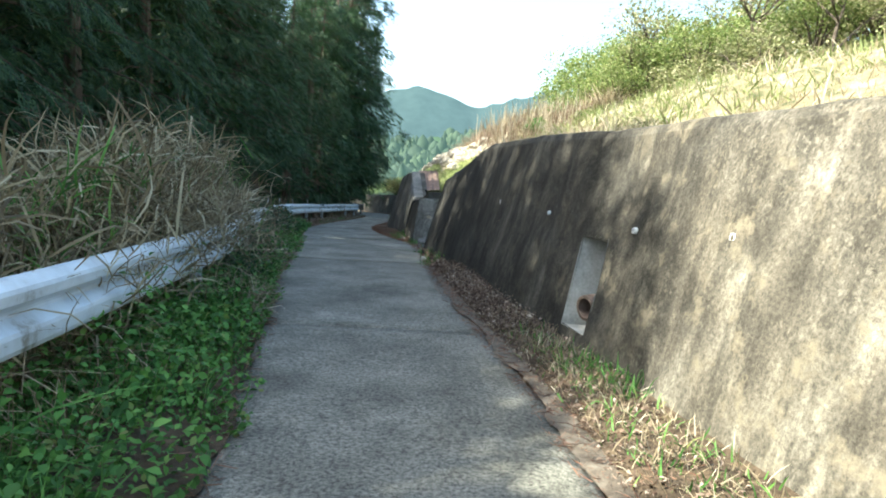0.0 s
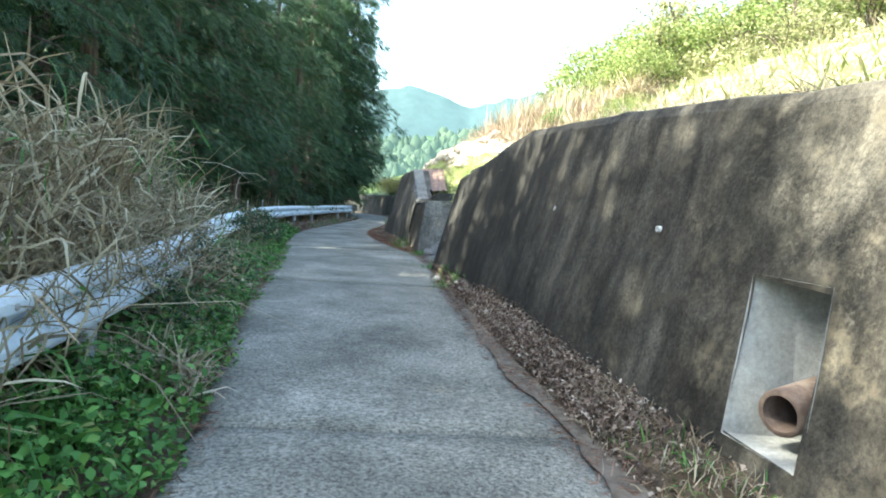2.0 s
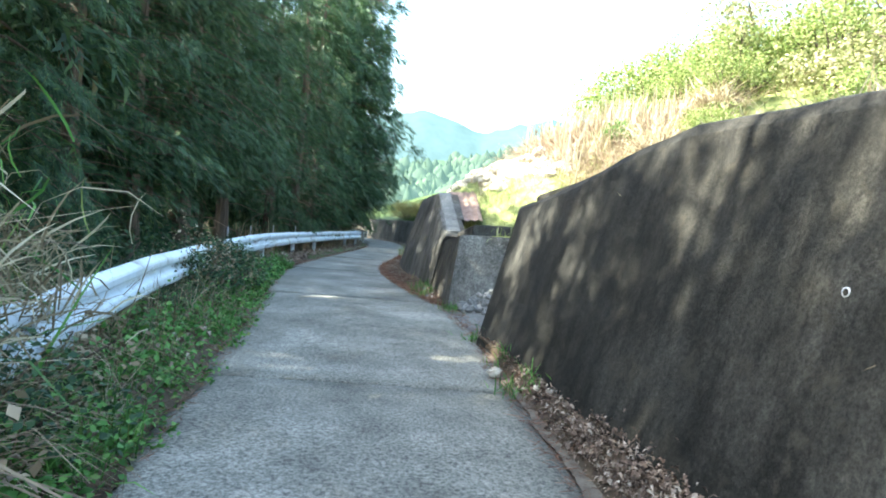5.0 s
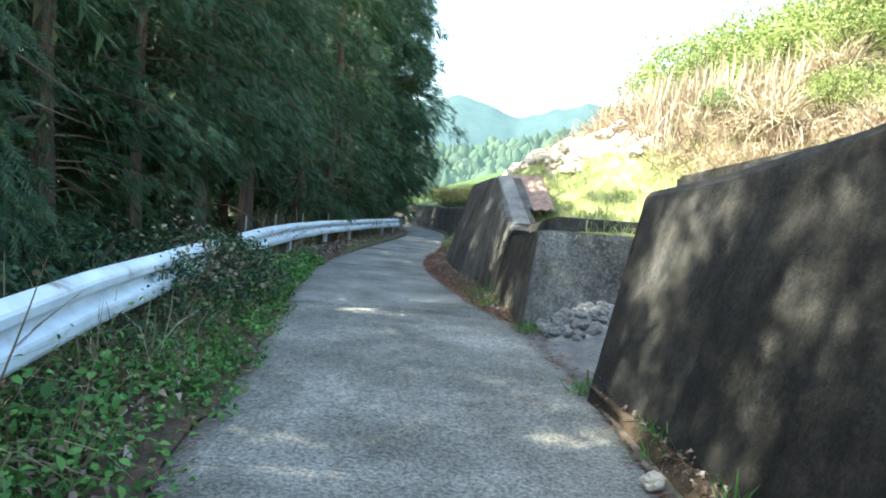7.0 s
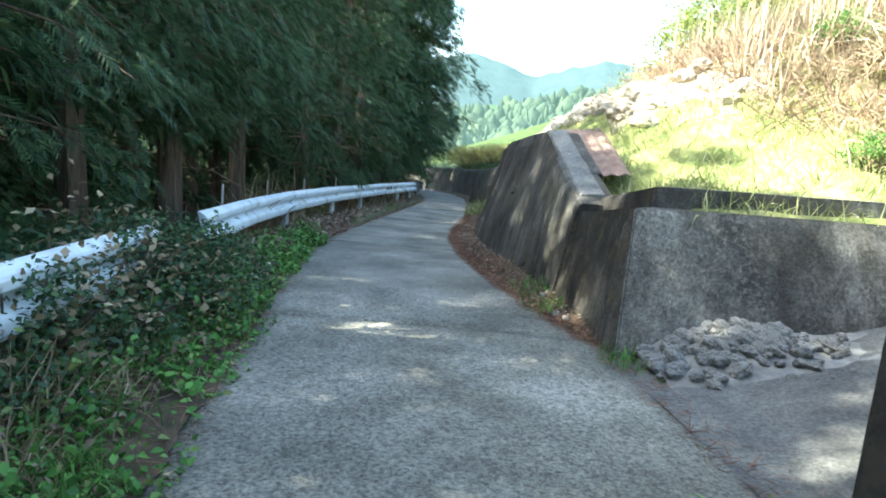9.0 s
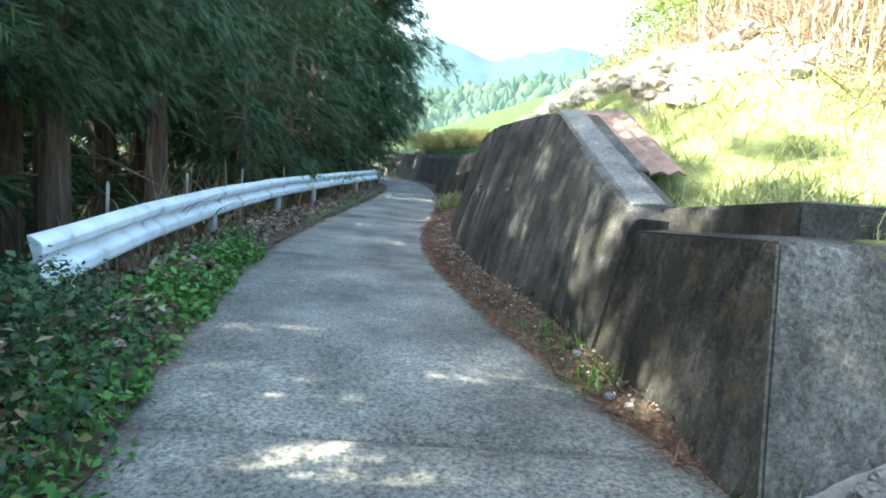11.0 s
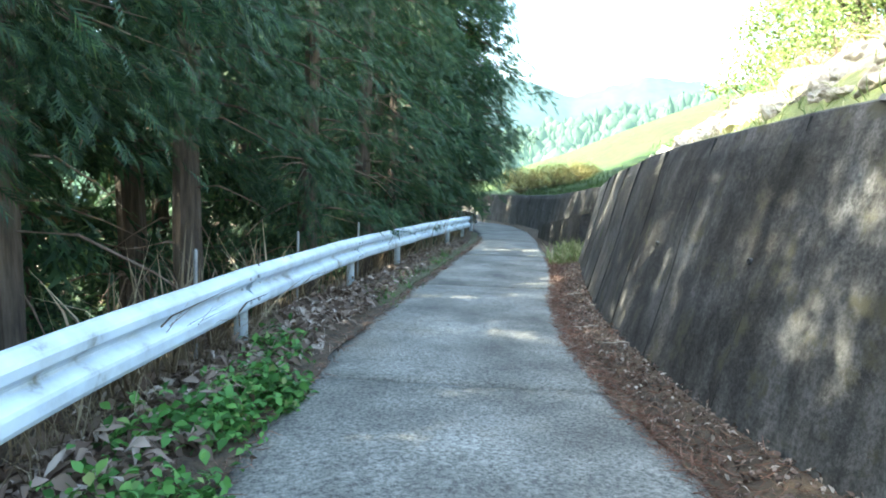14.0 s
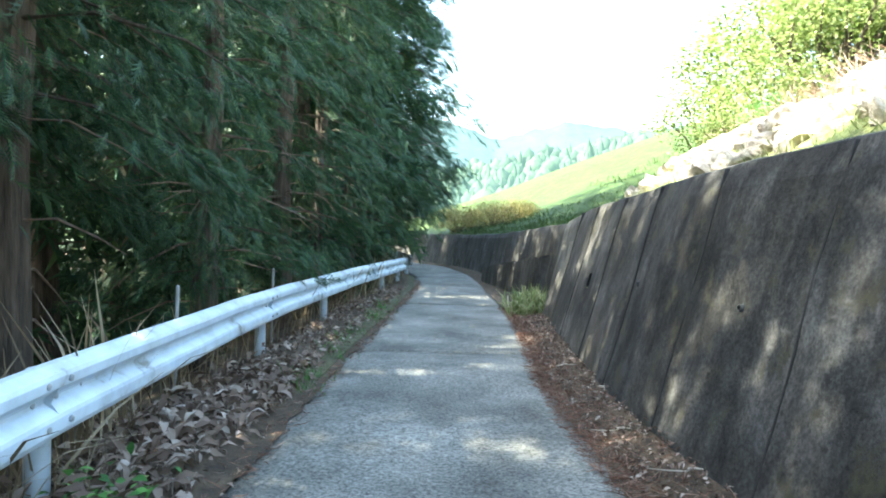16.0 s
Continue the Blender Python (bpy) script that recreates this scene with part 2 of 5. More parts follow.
# ---- mesh helpers ----
def mesh_np(name, V, F, mat, smooth=False):
    V, F = np.asarray(V, dtype=np.float32), np.asarray(F, dtype=np.int32)
    me = bpy.data.meshes.new(name)
    k = F.shape[1]
    me.vertices.add(len(V))
    me.vertices.foreach_set("co", V.ravel())
    me.loops.add(F.size)
    me.loops.foreach_set("vertex_index", F.ravel())
    me.polygons.add(len(F))
    me.polygons.foreach_set("loop_start", np.arange(0, F.size, k, dtype=np.int32))
    if smooth:
        me.polygons.foreach_set("use_smooth", np.ones(len(F), dtype=bool))
    me.update(calc_edges=True)
    me.validate()
    me.materials.append(mat)
    return me


def part(name, bm, material, parent, label=""):
    me = bpy.data.meshes.new(name)
    bm.to_mesh(me)
    bm.free()
    me.materials.append(material)
    ob = new(name, me)
    ob.parent = parent
    return tagged(ob, label)


def part_np(name, V, F, mat, parent=None, label="", smooth=False):
    ob = new(name, mesh_np(name, V, F, mat, smooth))
    ob.parent = parent
    return tagged(ob, label)


def grid_faces(rows, cols, keep=None):
    i, j = np.meshgrid(np.arange(rows - 1), np.arange(cols - 1), indexing="ij")
    a = (i * cols + j).ravel()
    f = np.stack([a, a + 1, a + cols + 1, a + cols], 1)
    return f if keep is None else f[keep.ravel()]


def wobble(P, scale, amount, seed=0.0):
    return np.array([noise.noise(Vector((p[0] * scale + seed, p[1] * scale, p[2] * scale))) * amount for p in P])


def loft(rings, closed=True, caps=True):
    """Quads between rings of equal length, the ends closed by fans."""
    R = np.asarray(rings, dtype=float)
    n, k = R.shape[:2]
    V = R.reshape(-1, 3)
    F = []
    for i in range(n - 1):
        for j in range(k if closed else k - 1):
            a, b = i * k + j, i * k + (j + 1) % k
            F.append((a, b, b + k, a + k))
    if caps and closed:
        V = np.vstack([V, R[0].mean(0), R[-1].mean(0)])
        c0, c1 = len(V) - 2, len(V) - 1
        for j in range(k):
            F.append((c0, (j + 1) % k, j, c0))
            F.append((c1, (n - 1) * k + j, (n - 1) * k + (j + 1) % k, c1))
    return V, F


def bm_from(V, F):
    bm = bmesh.new()
    vs = [bm.verts.new(v) for v in V]
    for f in F:
        u = list(dict.fromkeys(f))
        if len(u) > 2:
            try:
                bm.faces.new([vs[i] for i in u])
            except ValueError:
                pass
    bmesh.ops.recalc_face_normals(bm, faces=bm.faces)
    return bm


def tube(points, radii, sides=8):
    P = [Vector(p) for p in points]
    rings = []
    for i, p in enumerate(P):
        d = (P[min(i + 1, len(P) - 1)] - P[max(i - 1, 0)]).normalized()
        a = d.orthogonal().normalized()
        b = d.cross(a)
        rings.append([p + float(radii[i]) * (math.cos(q) * a + math.sin(q) * b) for q in (2 * math.pi * j / sides for j in range(sides))])
    # keep rings from twisting against one another
    for i in range(1, len(rings)):
        k = min(range(sides), key=lambda s: (rings[i][s] - rings[i - 1][0]).length)
        rings[i] = rings[i][k:] + rings[i][:k]
        if sides > 2 and (rings[i][1] - rings[i - 1][1]).length > (rings[i][-1] - rings[i - 1][1]).length:
            rings[i] = [rings[i][0]] + rings[i][:0:-1]
    return loft([[tuple(v) for v in r] for r in rings])


def frames(fwd, up_hint=(0, 0, 1), roll=None):
    """Rotation matrices whose y column is fwd."""
    y = fwd / np.linalg.norm(fwd, axis=1, keepdims=True)
    h = np.broadcast_to(np.array(up_hint, dtype=float), y.shape) + 1e-4
    x = np.cross(y, h)
    x /= np.linalg.norm(x, axis=1, keepdims=True)
    z = np.cross(x, y)
    if roll is not None:
        c, s = np.cos(roll)[:, None], np.sin(roll)[:, None]
        x, z = x * c + z * s, z * c - x * s
    return np.stack([x, y, z], 2)


def scatter(tv, tf, pos, rot, size):
    tv, tf = np.asarray(tv, dtype=float), np.asarray(tf)
    size = np.asarray(size, dtype=float)
    if size.ndim == 1:
        size = np.repeat(size[:, None], 3, 1)
    V = np.einsum("nij,nkj->nki", rot, tv[None] * size[:, None, :]) + pos[:, None, :]
    F = tf[None] + (np.arange(len(pos)) * len(tv))[:, None, None]
    return V.reshape(-1, 3), F.reshape(-1, tf.shape[1])


rng = np.random.default_rng(7)

# a drooping scale-leaf spray, in its own y direction, one unit long
def spray_template(pairs=4, droop=0.32):
    """A flat feathery scale-leaf frond: a thin axis with narrow pointed sprigs on both sides, drooping to the tip."""
    flat, F = [(-0.035, 0.0), (0.035, 0.0), (0.0, 1.0)], [(0, 1, 2)]
    for i in range(pairs):
        y = 0.08 + 0.72 * i / pairs
        reach = 0.58 * (1 - 0.55 * i / pairs) * (0.8 if i == 0 else 1.0)
        for sgn in (1, -1):
            a = 0.68 - 0.04 * i
            tip = (sgn * reach * math.sin(a), y + 0.03 * sgn + reach * math.cos(a))
            k = len(flat)
            w = 0.52 / (pairs + 1.5)
            flat += [(0.0, y + 0.03 * sgn), (0.0, y + 0.03 * sgn + w), tip]
            F.append((k, k + 1, k + 2))
    return np.array([(x, y, -droop * y * y - 0.6 * x * x) for x, y in flat]), np.array(F)


def blade_template(bend, width=0.03, seg=3):
    V, F = [], []
    for i in range(seg + 1):
        u = i / seg
        ang = bend * u
        y = math.sin(ang) * u * 0.8
        z = u * math.cos(ang * 0.75)
        w = width * (1 - u) ** 0.6 * (0.6 + 0.8 * min(u * 3, 1)) + 0.001
        V += [(-w, y, z), (w, y, z)]
    for i in range(seg):
        F.append((2 * i, 2 * i + 1, 2 * i + 3, 2 * i + 2))
    return np.array(V), np.array(F)


def leaf_template(curl=0.25):
    V = [(0, 0, 0), (0.28, 0.35, 0.06), (0.3, 0.6, 0.04), (0, 1, -curl), (-0.3, 0.6, 0.04), (-0.28, 0.35, 0.06), (0, 0.5, -0.03 + 0.0)]
    F = [(0, 1, 6, 5), (1, 2, 3, 6), (6, 3, 4, 5)]
    return np.array(V), np.array(F)


def blades(pos, height, bends=(0.3, 0.7, 1.2), width=0.02, tilt=0.25, seg=3):
    """Grass blades at pos, as tall as given."""
    out, n = [], len(pos)
    pick = rng.integers(0, len(bends), n)
    for k, bd in enumerate(bends):
        i = np.where(pick == k)[0]
        if not len(i):
            continue
        tv, tf = blade_template(bd, width, seg)
        a = rng.uniform(0, 2 * np.pi, len(i))
        lean = rng.normal(0, tilt, (len(i), 2))
        up = np.stack([lean[:, 0], lean[:, 1], np.ones(len(i))], 1)
        up /= np.linalg.norm(up, axis=1, keepdims=True)
        y = np.stack([np.cos(a), np.sin(a), np.zeros(len(i))], 1)
        x = np.cross(y, up)
        x /= np.linalg.norm(x, axis=1, keepdims=True)
        y = np.cross(up, x)
        out.append(scatter(tv, tf, pos[i], np.stack([x, y, up], 2), height[i]))
    V = np.vstack([o[0] for o in out])
    off, F = 0, []
    for v, f in out:
        F.append(f + off)
        off += len(v)
    return V, np.vstack(F)


def leaves(pos, size, flat=0.5, curl=0.25, simple=False):
    tv, tf = leaf_template(curl)
    if simple:
        tv, tf = np.array([(0, 0, 0), (0.34, 0.5, 0.08), (0, 1, -0.1), (-0.34, 0.5, 0.08)]), np.array([(0, 1, 2, 3)])
    n = len(pos)
    d = rng.normal(0, 1, (n, 3))
    d[:, 2] *= flat
    return scatter(tv, tf, pos, frames(d, roll=rng.normal(0, 0.5, n)), size)


# ---- plan: lines along the road ----
def line(*pts):
    p = np.array(pts, dtype=float)
    return lambda y: np.interp(y, p[:, 0], p[:, 1])


ROAD_Z = line((-300, -0.6), (-10, -0.06), (0, 0.0), (3, 0.05), (5.5, 0.10), (8, 0.13), (12, 0.15), (16, 0.16), (19, 0.13), (22, 0.09), (26, 0.04), (32, -0.03), (45, -0.15), (300, -6))
EDGE_L = line((-300, -0.6), (-8, -0.6), (0, -0.65), (3.3, -0.9), (6.7, -1.37), (8.5, -1.68), (13, -2.15), (15, -2.42), (17.7, -2.80), (19.5, -2.98), (22, -3.0), (24.6, -2.85), (27, -2.68), (30, -2.48), (34, -2.2), (38, -2.3), (44, -3.2), (52, -6), (60, -10), (300, -160))
EDGE_R = line((-300, 1.15), (-8, 1.15), (2.5, 1.0), (4.5, 0.92), (7.5, 0.64), (10.9, 0.5), (13, 0.47), (15.2, 0.25), (17, -0.22), (18.5, -0.52), (20.3, -0.80), (22.2, -0.92), (24.1, -0.88), (26.5, -0.65), (29.3, -0.5), (36.7, -0.5), (40, -0.6), (44, -1.1), (52, -3.6), (60, -7.5), (300, -157))
# face of the retaining walls: foot at z 0.12, lean per metre, height of the top
FOOT_NEAR = line((-300, 2.6), (-8, 2.55), (0, 2.06), (3, 1.68), (5.4, 1.37), (9, 0.89), (12.7, 0.40), (14, 0.24))
LEAN_NEAR = line((0, 0.23), (8, 0.25), (13, 0.29))
TOP_NEAR = line((-8, 1.7), (0, 1.82), (3, 1.9), (5.7, 2.0), (7.6, 2.1), (10, 2.17), (10.6, 2.1), (11.3, 1.94), (13.2, 1.61), (14, 1.5))
FOOT_FAR = line((15, 0.2), (17, -0.03), (18, -0.16), (19, -0.29), (20, -0.42), (20.8, -0.51), (22, -0.57), (23, -0.57), (24.5, -0.47), (26, -0.34), (27.5, -0.2), (29, -0.06))
TOP_FAR = line((16.2, 1.02), (17.0, 1.16), (17.6, 1.36), (18.66, 1.71), (19.43, 1.98), (20.65, 1.95), (23, 1.88), (24.7, 1.82), (27.3, 1.74), (28.2, 1.65), (29, 1.5))
FOOT_END = line((28, 0.30), (31, 0.2), (35, 0.10), (39, -0.1), (42, -0.5), (46, -1.5), (52, -3.4), (60, -7.3))
TOP_END = line((28, 1.62), (31, 1.55), (37, 1.32), (42, 1.2), (60, 1.0))


def wall_line(y):
    """Foot of whatever wall bounds the road on its hill side, and the height of the ground behind its top."""
    y = np.asarray(y, dtype=float)
    foot = np.where(y < 12.9, FOOT_NEAR(y), np.where(y < 15.75, 2.3, np.where(y < 18.3, FOOT_FAR(y) + 0.2, np.where(y < 28.7, FOOT_FAR(y), FOOT_END(y)))))
    top = np.where(y < 9.5, TOP_NEAR(y), np.where(y < 12.9, TOP_NEAR(y) - np.clip((y - 9.5) * 0.3, 0, 0.35), np.where(y < 18.3, np.interp(y, [15.7, 17.9], [1.30, 1.05]), np.where(y < 28.7, np.minimum(TOP_FAR(y), np.interp(y, [18.3, 20.4], [1.05, 1.95])), TOP_END(y)))))
    return foot, top


def hill(s, y):
    """Rise of the bank s metres behind the wall's top."""
    near = np.interp(s, [0, 1.2, 2.6, 4, 9, 20, 40, 120, 500], [0, 0.55, 1.08, 1.22, 1.5, 3.2, 9, 34, 110])
    mid = np.interp(s, [0, 1.5, 4, 6, 10, 20, 40, 120, 500], [0, 0.7, 1.75, 2.15, 3.0, 5.6, 11, 36, 110])
    far = np.interp(s, [0, 0.25, 1.0, 3, 6, 10, 20, 40, 120, 500], [0, 0.1, 0.75, 1.55, 2.55, 3.9, 7.2, 13, 40, 110])
    end = np.interp(s, [0, 3, 6, 10, 20, 40, 120, 500], [0, 0.8, 1.8, 3.3, 7.5, 13, 38, 110])
    k = np.clip(np.array([(y - 9.5) / 3.5]), 0, 1)[0]
    a = near * (1 - k) + mid * k
    k = np.clip((y - 18) / 1.8, 0, 1)
    a = a * (1 - k) + far * k
    k = np.clip((y - 27) / 4, 0, 1)
    a = a * (1 - k) + end * k
    if 15.7 < y < 17.6:
        a = a * np.maximum(np.clip((y - 16.1) / 1.5, 0, 1), np.clip((s - 2.3) / 2.2, 0, 1))
    return a * np.interp(y, [-400, 55, 120, 500], [1, 1, 0.6, 0.1])


LEFT_D = [0, 0.12, 0.3, 0.55, 0.8, 1.1, 1.5, 2.1, 3.0, 4.2, 6, 9, 14, 25, 60, 160, 600, 2600]
LEFT_Z = [-0.05, 0.015, 0.05, 0.03, -0.02, -0.1, -0.25, -0.5, -0.9, -1.35, -2.0, -3.2, -5.5, -11, -25, -50, -60, -60]
RIGHT_S = [0, 0.15, 0.3, 0.5, 0.75, 1.0, 1.4, 1.9, 2.4, 2.9, 3.5, 4.2, 5, 6, 7.5, 9.5, 12, 16, 22, 30, 42, 60, 100, 250, 600, 2600]


def ground_row(y):
    g, l, r = float(ROAD_Z(y)), float(EDGE_L(y)), float(EDGE_R(y))
    foot, top = (float(v) for v in wall_line(y))
    row = [(l - d, g + z) for d, z in zip(reversed(LEFT_D), reversed(LEFT_Z))]
    row.append((0.5 * (l + r), g - 0.06))
    row.append((r, g - 0.05))
    if 12.9 < y < 15.75:
        for u in (0.1, 0.3, 0.6):
            row.append((r + u * (foot - r), g - 0.06 + 0.3 * u))
        row.append((foot, g + 0.36))
        back = foot + 0.3
        top = g + 0.62
        inside = (foot + 0.15, g + 0.5)
    else:
        gap = foot - r
        for u, h in ((0.15, 0.0), (0.5, 0.05), (0.9, 0.09)):
            row.append((r + u * gap, g + h))
        row.append((foot + 0.06, g + 0.1))
        back = foot + 0.28 * (top - g) + 0.26
        inside = (foot + (0.6 if 4.5 < y < 5.9 else 0.2), g + 0.1)
        back += 0.2 if 4.5 < y < 5.9 else 0.0
    row.append(inside)
    for s in RIGHT_S:
        row.append((back + s, top - 0.04 + float(hill(np.float64(s), y))))
    return row


ys = np.array([-2600, -600, -160, -60, -30, -20, -14, -10, *np.arange(-8, 46, 0.25), 48, 50, 53, 56, 60, 66, 75, 90, 120, 180, 320, 800, 2600])
V = []
for y in ys:
    for i, (x, z) in enumerate(ground_row(y)):
        n = noise.noise(Vector((x * 0.9, y * 0.9, 3))) * 0.10 + noise.noise(Vector((x * 3, y * 3, 1))) * 0.035
        k = 0.0 if i in range(16, 25) else 1.0 if x > 0 else 0.6
        V.append((x, y, z + n * k * (1.0 if abs(x) < 60 else 0)))
V_GROUND = V = np.array(V)
COLS = len(V) // len(ys)
ground = part_np("ground", V, grid_faces(len(ys), COLS), M_SOIL, None, "", True)
ground.data.materials.append(M_BANK)
bank_col = np.tile(np.arange(COLS - 1) >= COLS - len(RIGHT_S) - 1, len(ys) - 1)
ground.data.materials.append(M_MEADOW)
far_row = np.repeat(ys[:-1] > 12.4, COLS - 1)
ground.data.materials.append(M_SCREE)
ground.data.materials.append(M_GREEN)
fresh = bank_col & np.repeat(ys[:-1] > 27.4, COLS - 1)
first = COLS - len(RIGHT_S)
scree_col = np.tile((np.arange(COLS - 1) >= first + 4) & (np.arange(COLS - 1) < first + 9), len(ys) - 1)
scree = scree_col & np.repeat((ys[:-1] > 19.4) & (ys[:-1] < 27.4), COLS - 1)
ground.data.polygons.foreach_set("material_index", np.where(scree, 3, np.where(fresh, 4, bank_col * (1 + far_row))).astype(np.int32))
tagged(ground, "brown earth bank and forest floor beside the lane", "ground", kind="structure")


def ground_z(x, y):
    row = ground_row(y)
    return float(np.interp(x, [p[0] for p in row], [p[1] for p in row]))


# ---- the road ----
road = tagged(new("road"), "narrow grey concrete lane in cast slabs with joints", "road", kind="structure")
JOINTS = [-9.0, -4.1, 0.8, 5.72, 10.85, 15.65, 20.5, 25.4, 30.3, 35.2, 40.1, 45, 50, 56]
for a, b in zip(JOINTS, JOINTS[1:]):
    yy = np.linspace(a + 0.018, b - 0.018, 26)
    cols = 13
    top = []
    for y in yy:
        l, r = float(EDGE_L(y)), float(EDGE_R(y))
        l += 0.09 * noise.noise(Vector((1, y * 1.3, 0))) + 0.035 * noise.noise(Vector((1, y * 9, 0)))
        r += 0.07 * noise.noise(Vector((7, y * 1.7, 0))) + 0.012 * noise.noise(Vector((7, y * 9, 0)))
        for u in np.linspace(0, 1, cols):
            x = l + u * (r - l)
            edge = min(u, 1 - u) < 0.01
            worn = 0.012 * noise.noise(Vector((x * 4, round(y, 1), 9))) if y in (yy[0], yy[-1]) else 0.0
            top.append((x, y + worn, float(ROAD_Z(y)) - (0.02 if edge else 0) + 0.008 * noise.noise(Vector((x, y, 5))) - (0.004 if y in (yy[0], yy[-1]) else 0)))
    n = len(yy)
    F = grid_faces(n, cols).tolist()
    ring = list(range(cols)) + [i * cols + cols - 1 for i in range(1, n)] + [(n - 1) * cols + j for j in range(cols - 2, -1, -1)] + [i * cols for i in range(n - 2, 0, -1)]
    low = len(top)
    top += [(top[i][0], top[i][1], top[i][2] - 0.12) for i in ring]
    m = len(ring)
    F += [(ring[i], low + i, low + (i + 1) % m, ring[(i + 1) % m]) for i in range(m)]
    part_np("slab", top, F, M_ROAD, road)


# ---- walls ----
def wall_loft(name, ylist, front, lean, top_z, base_z, thick, mat, label, rough=0.02, vs=None, keep=None, seed=0.0):
    """A leaning retaining wall: face, rounded top edge, top and back."""
    vs = np.linspace(0, 1, 12) if vs is None else vs
    V = []
    for y in ylist:
        f, t, k, b = float(front(y)), float(top_z(y)), float(lean(y)), float(base_z(y))
        for v in vs:
            z = b + v * (t - b)
            V.append((f + k * (z - 0.12) + (0.02 if v == 1 else 0), y, z - (0.015 if v == 1 else 0)))
        xt = f + k * (t - 0.12)
        V += [(xt + 0.05, y, t), (xt + thick, y, t), (xt + thick + 0.05, y, b - 0.3)]
    V = np.array(V)
    c = len(vs) + 3
    V[:, 0] += wobble(V, 1.3, rough * 1.5, seed) + wobble(V, 6, rough * 0.5, seed)
    V[:, 2] += wobble(V * (1, 1, 0), 4, rough * 0.8, seed + 9) * (np.arange(len(V)) % c >= len(vs) - 1)
    F = grid_faces(len(ylist), c, keep)
    F = F.tolist()
    for i0, flip in ((0, 1), ((len(ylist) - 1) * c, -1)):
        q = [(i0 + j, i0 + j + 1) for j in range(c // 2)]
        for j in range(c // 2):
            a, b, d, e = i0 + j, i0 + j + 1, i0 + c - 2 - j, i0 + c - 1 - j
            if b < d:
                F.append((a, b, d, e)[::flip])
            elif b == d:
                F.append((a, b, e, e)[::flip])
    bm = bm_from(V, F)
    me = bpy.data.meshes.new(name)
    bm.to_mesh(me)
    bm.free()
    me.materials.append(mat)
    return tagged(new(name, me), label, "retaining wall", kind="structure")


base_near = lambda y: ROAD_Z(y) - 0.05

# near wall, with a recess for a drain pipe
yn = np.unique(np.round(np.concatenate([np.arange(-8, 12.6, 0.3), [4.95, 5.1, 5.27, 5.43, 12.75]]), 3))
yn = np.array([y for y in yn if not (4.8 < y < 4.95 or 5.43 < y < 5.6 or y in (5.2, 5.5))])
vn = np.array([0, 0.06, 0.13, 0.2, 0.28, 0.36, 0.44, 0.508, 0.6, 0.7, 0.8, 0.9, 0.96, 1.0])
keep = np.ones((len(yn) - 1, len(vn) + 2), dtype=bool)
for i in range(len(yn) - 1):
    if yn[i] >= 4.949 and yn[i + 1] <= 5.4301:
        keep[i, 2:7] = False
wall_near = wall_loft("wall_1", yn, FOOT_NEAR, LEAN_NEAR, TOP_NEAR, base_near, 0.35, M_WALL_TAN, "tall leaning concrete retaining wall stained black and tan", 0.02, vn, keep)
# the end of the near wall slopes back as it rises, and the recess leans along the face
for v in wall_near.data.vertices:
    if v.co.y > 12.3:
        v.co.y += (v.co.y - 12.3) / 0.45 * 0.38 * (v.co.z - 0.2)
    v.co.y += 0.22 * (v.co.z - 0.72) * math.exp(-((v.co.y - 5.2) / 0.6) ** 2)


def recess(name, y0, y1, z0, z1, mat, parent):
    """Niche behind the face of the near wall: a hollow rounded back, a sill and a head."""
    cols, rows = 13, 7
    V, F = [], []
    for i in range(rows):
        z = z0 + (z1 - z0) * i / (rows - 1)
        for j in range(cols):
            u = j / (cols - 1)
            y = y0 + (y1 - y0) * u
            face = float(FOOT_NEAR(y) + LEAN_NEAR(y) * (z - 0.12)) - 0.012
            deep = float(FOOT_NEAR(0.5 * (y0 + y1))) + 0.27 + 0.16 * math.sin(math.pi * u) + 0.12 * (z - z0)
            V.append((face if j in (0, cols - 1) else max(deep, face + 0.02), y + 0.22 * (z - 0.72), z))
    F = grid_faces(rows, cols).tolist()
    for row, turn in ((0, 1), ((rows - 1) * cols, -1)):
        F.append(tuple(row + j for j in range(cols))[::turn])
    bm = bm_from(V, F)
    bmesh.ops.reverse_faces(bm, faces=bm.faces)
    return part(name, bm, mat, parent, "pale smooth concrete recess")


M_NICHE = concrete("pale_niche_concrete", (0.26, 0.26, 0.25), (0.42, 0.42, 0.40), (0.55, 0.55, 0.53), 0.35, None, 0.0, 0.3)
recess("recess", 4.94, 5.44, 0.29, 1.05, M_NICHE, wall_near)


def pipe_thing(name, p, axis, outer, inner, length, mat, label):
    axis = Vector(axis).normalized()
    a = axis.orthogonal().normalized()
    b = axis.cross(a)
    p = Vector(p)
    prof = [(0, inner), (0.0, outer * 0.96), (0.012, outer), (length, outer), (length, inner), (0.0, inner)]
    rings = [[tuple(p - axis * d + r * (math.cos(q) * a + math.sin(q) * b)) for q in (math.pi * j / 12 for j in range(24))] for d, r in prof]
    bm = bm_from(*loft(rings, True, False))
    for f in bm.faces:
        f.smooth = True
    me = bpy.data.meshes.new(name)
    bm.to_mesh(me)
    bm.free()
    me.materials.append(mat)
    return tagged(new(name, me), label, "pipe")


pipe_thing("drain_pipe", (1.52, 5.10, 0.47), (-0.9, -0.42, -0.10), 0.108, 0.082, 0.5, M_PIPE, "rusty round drain pipe sticking out of the wall recess")

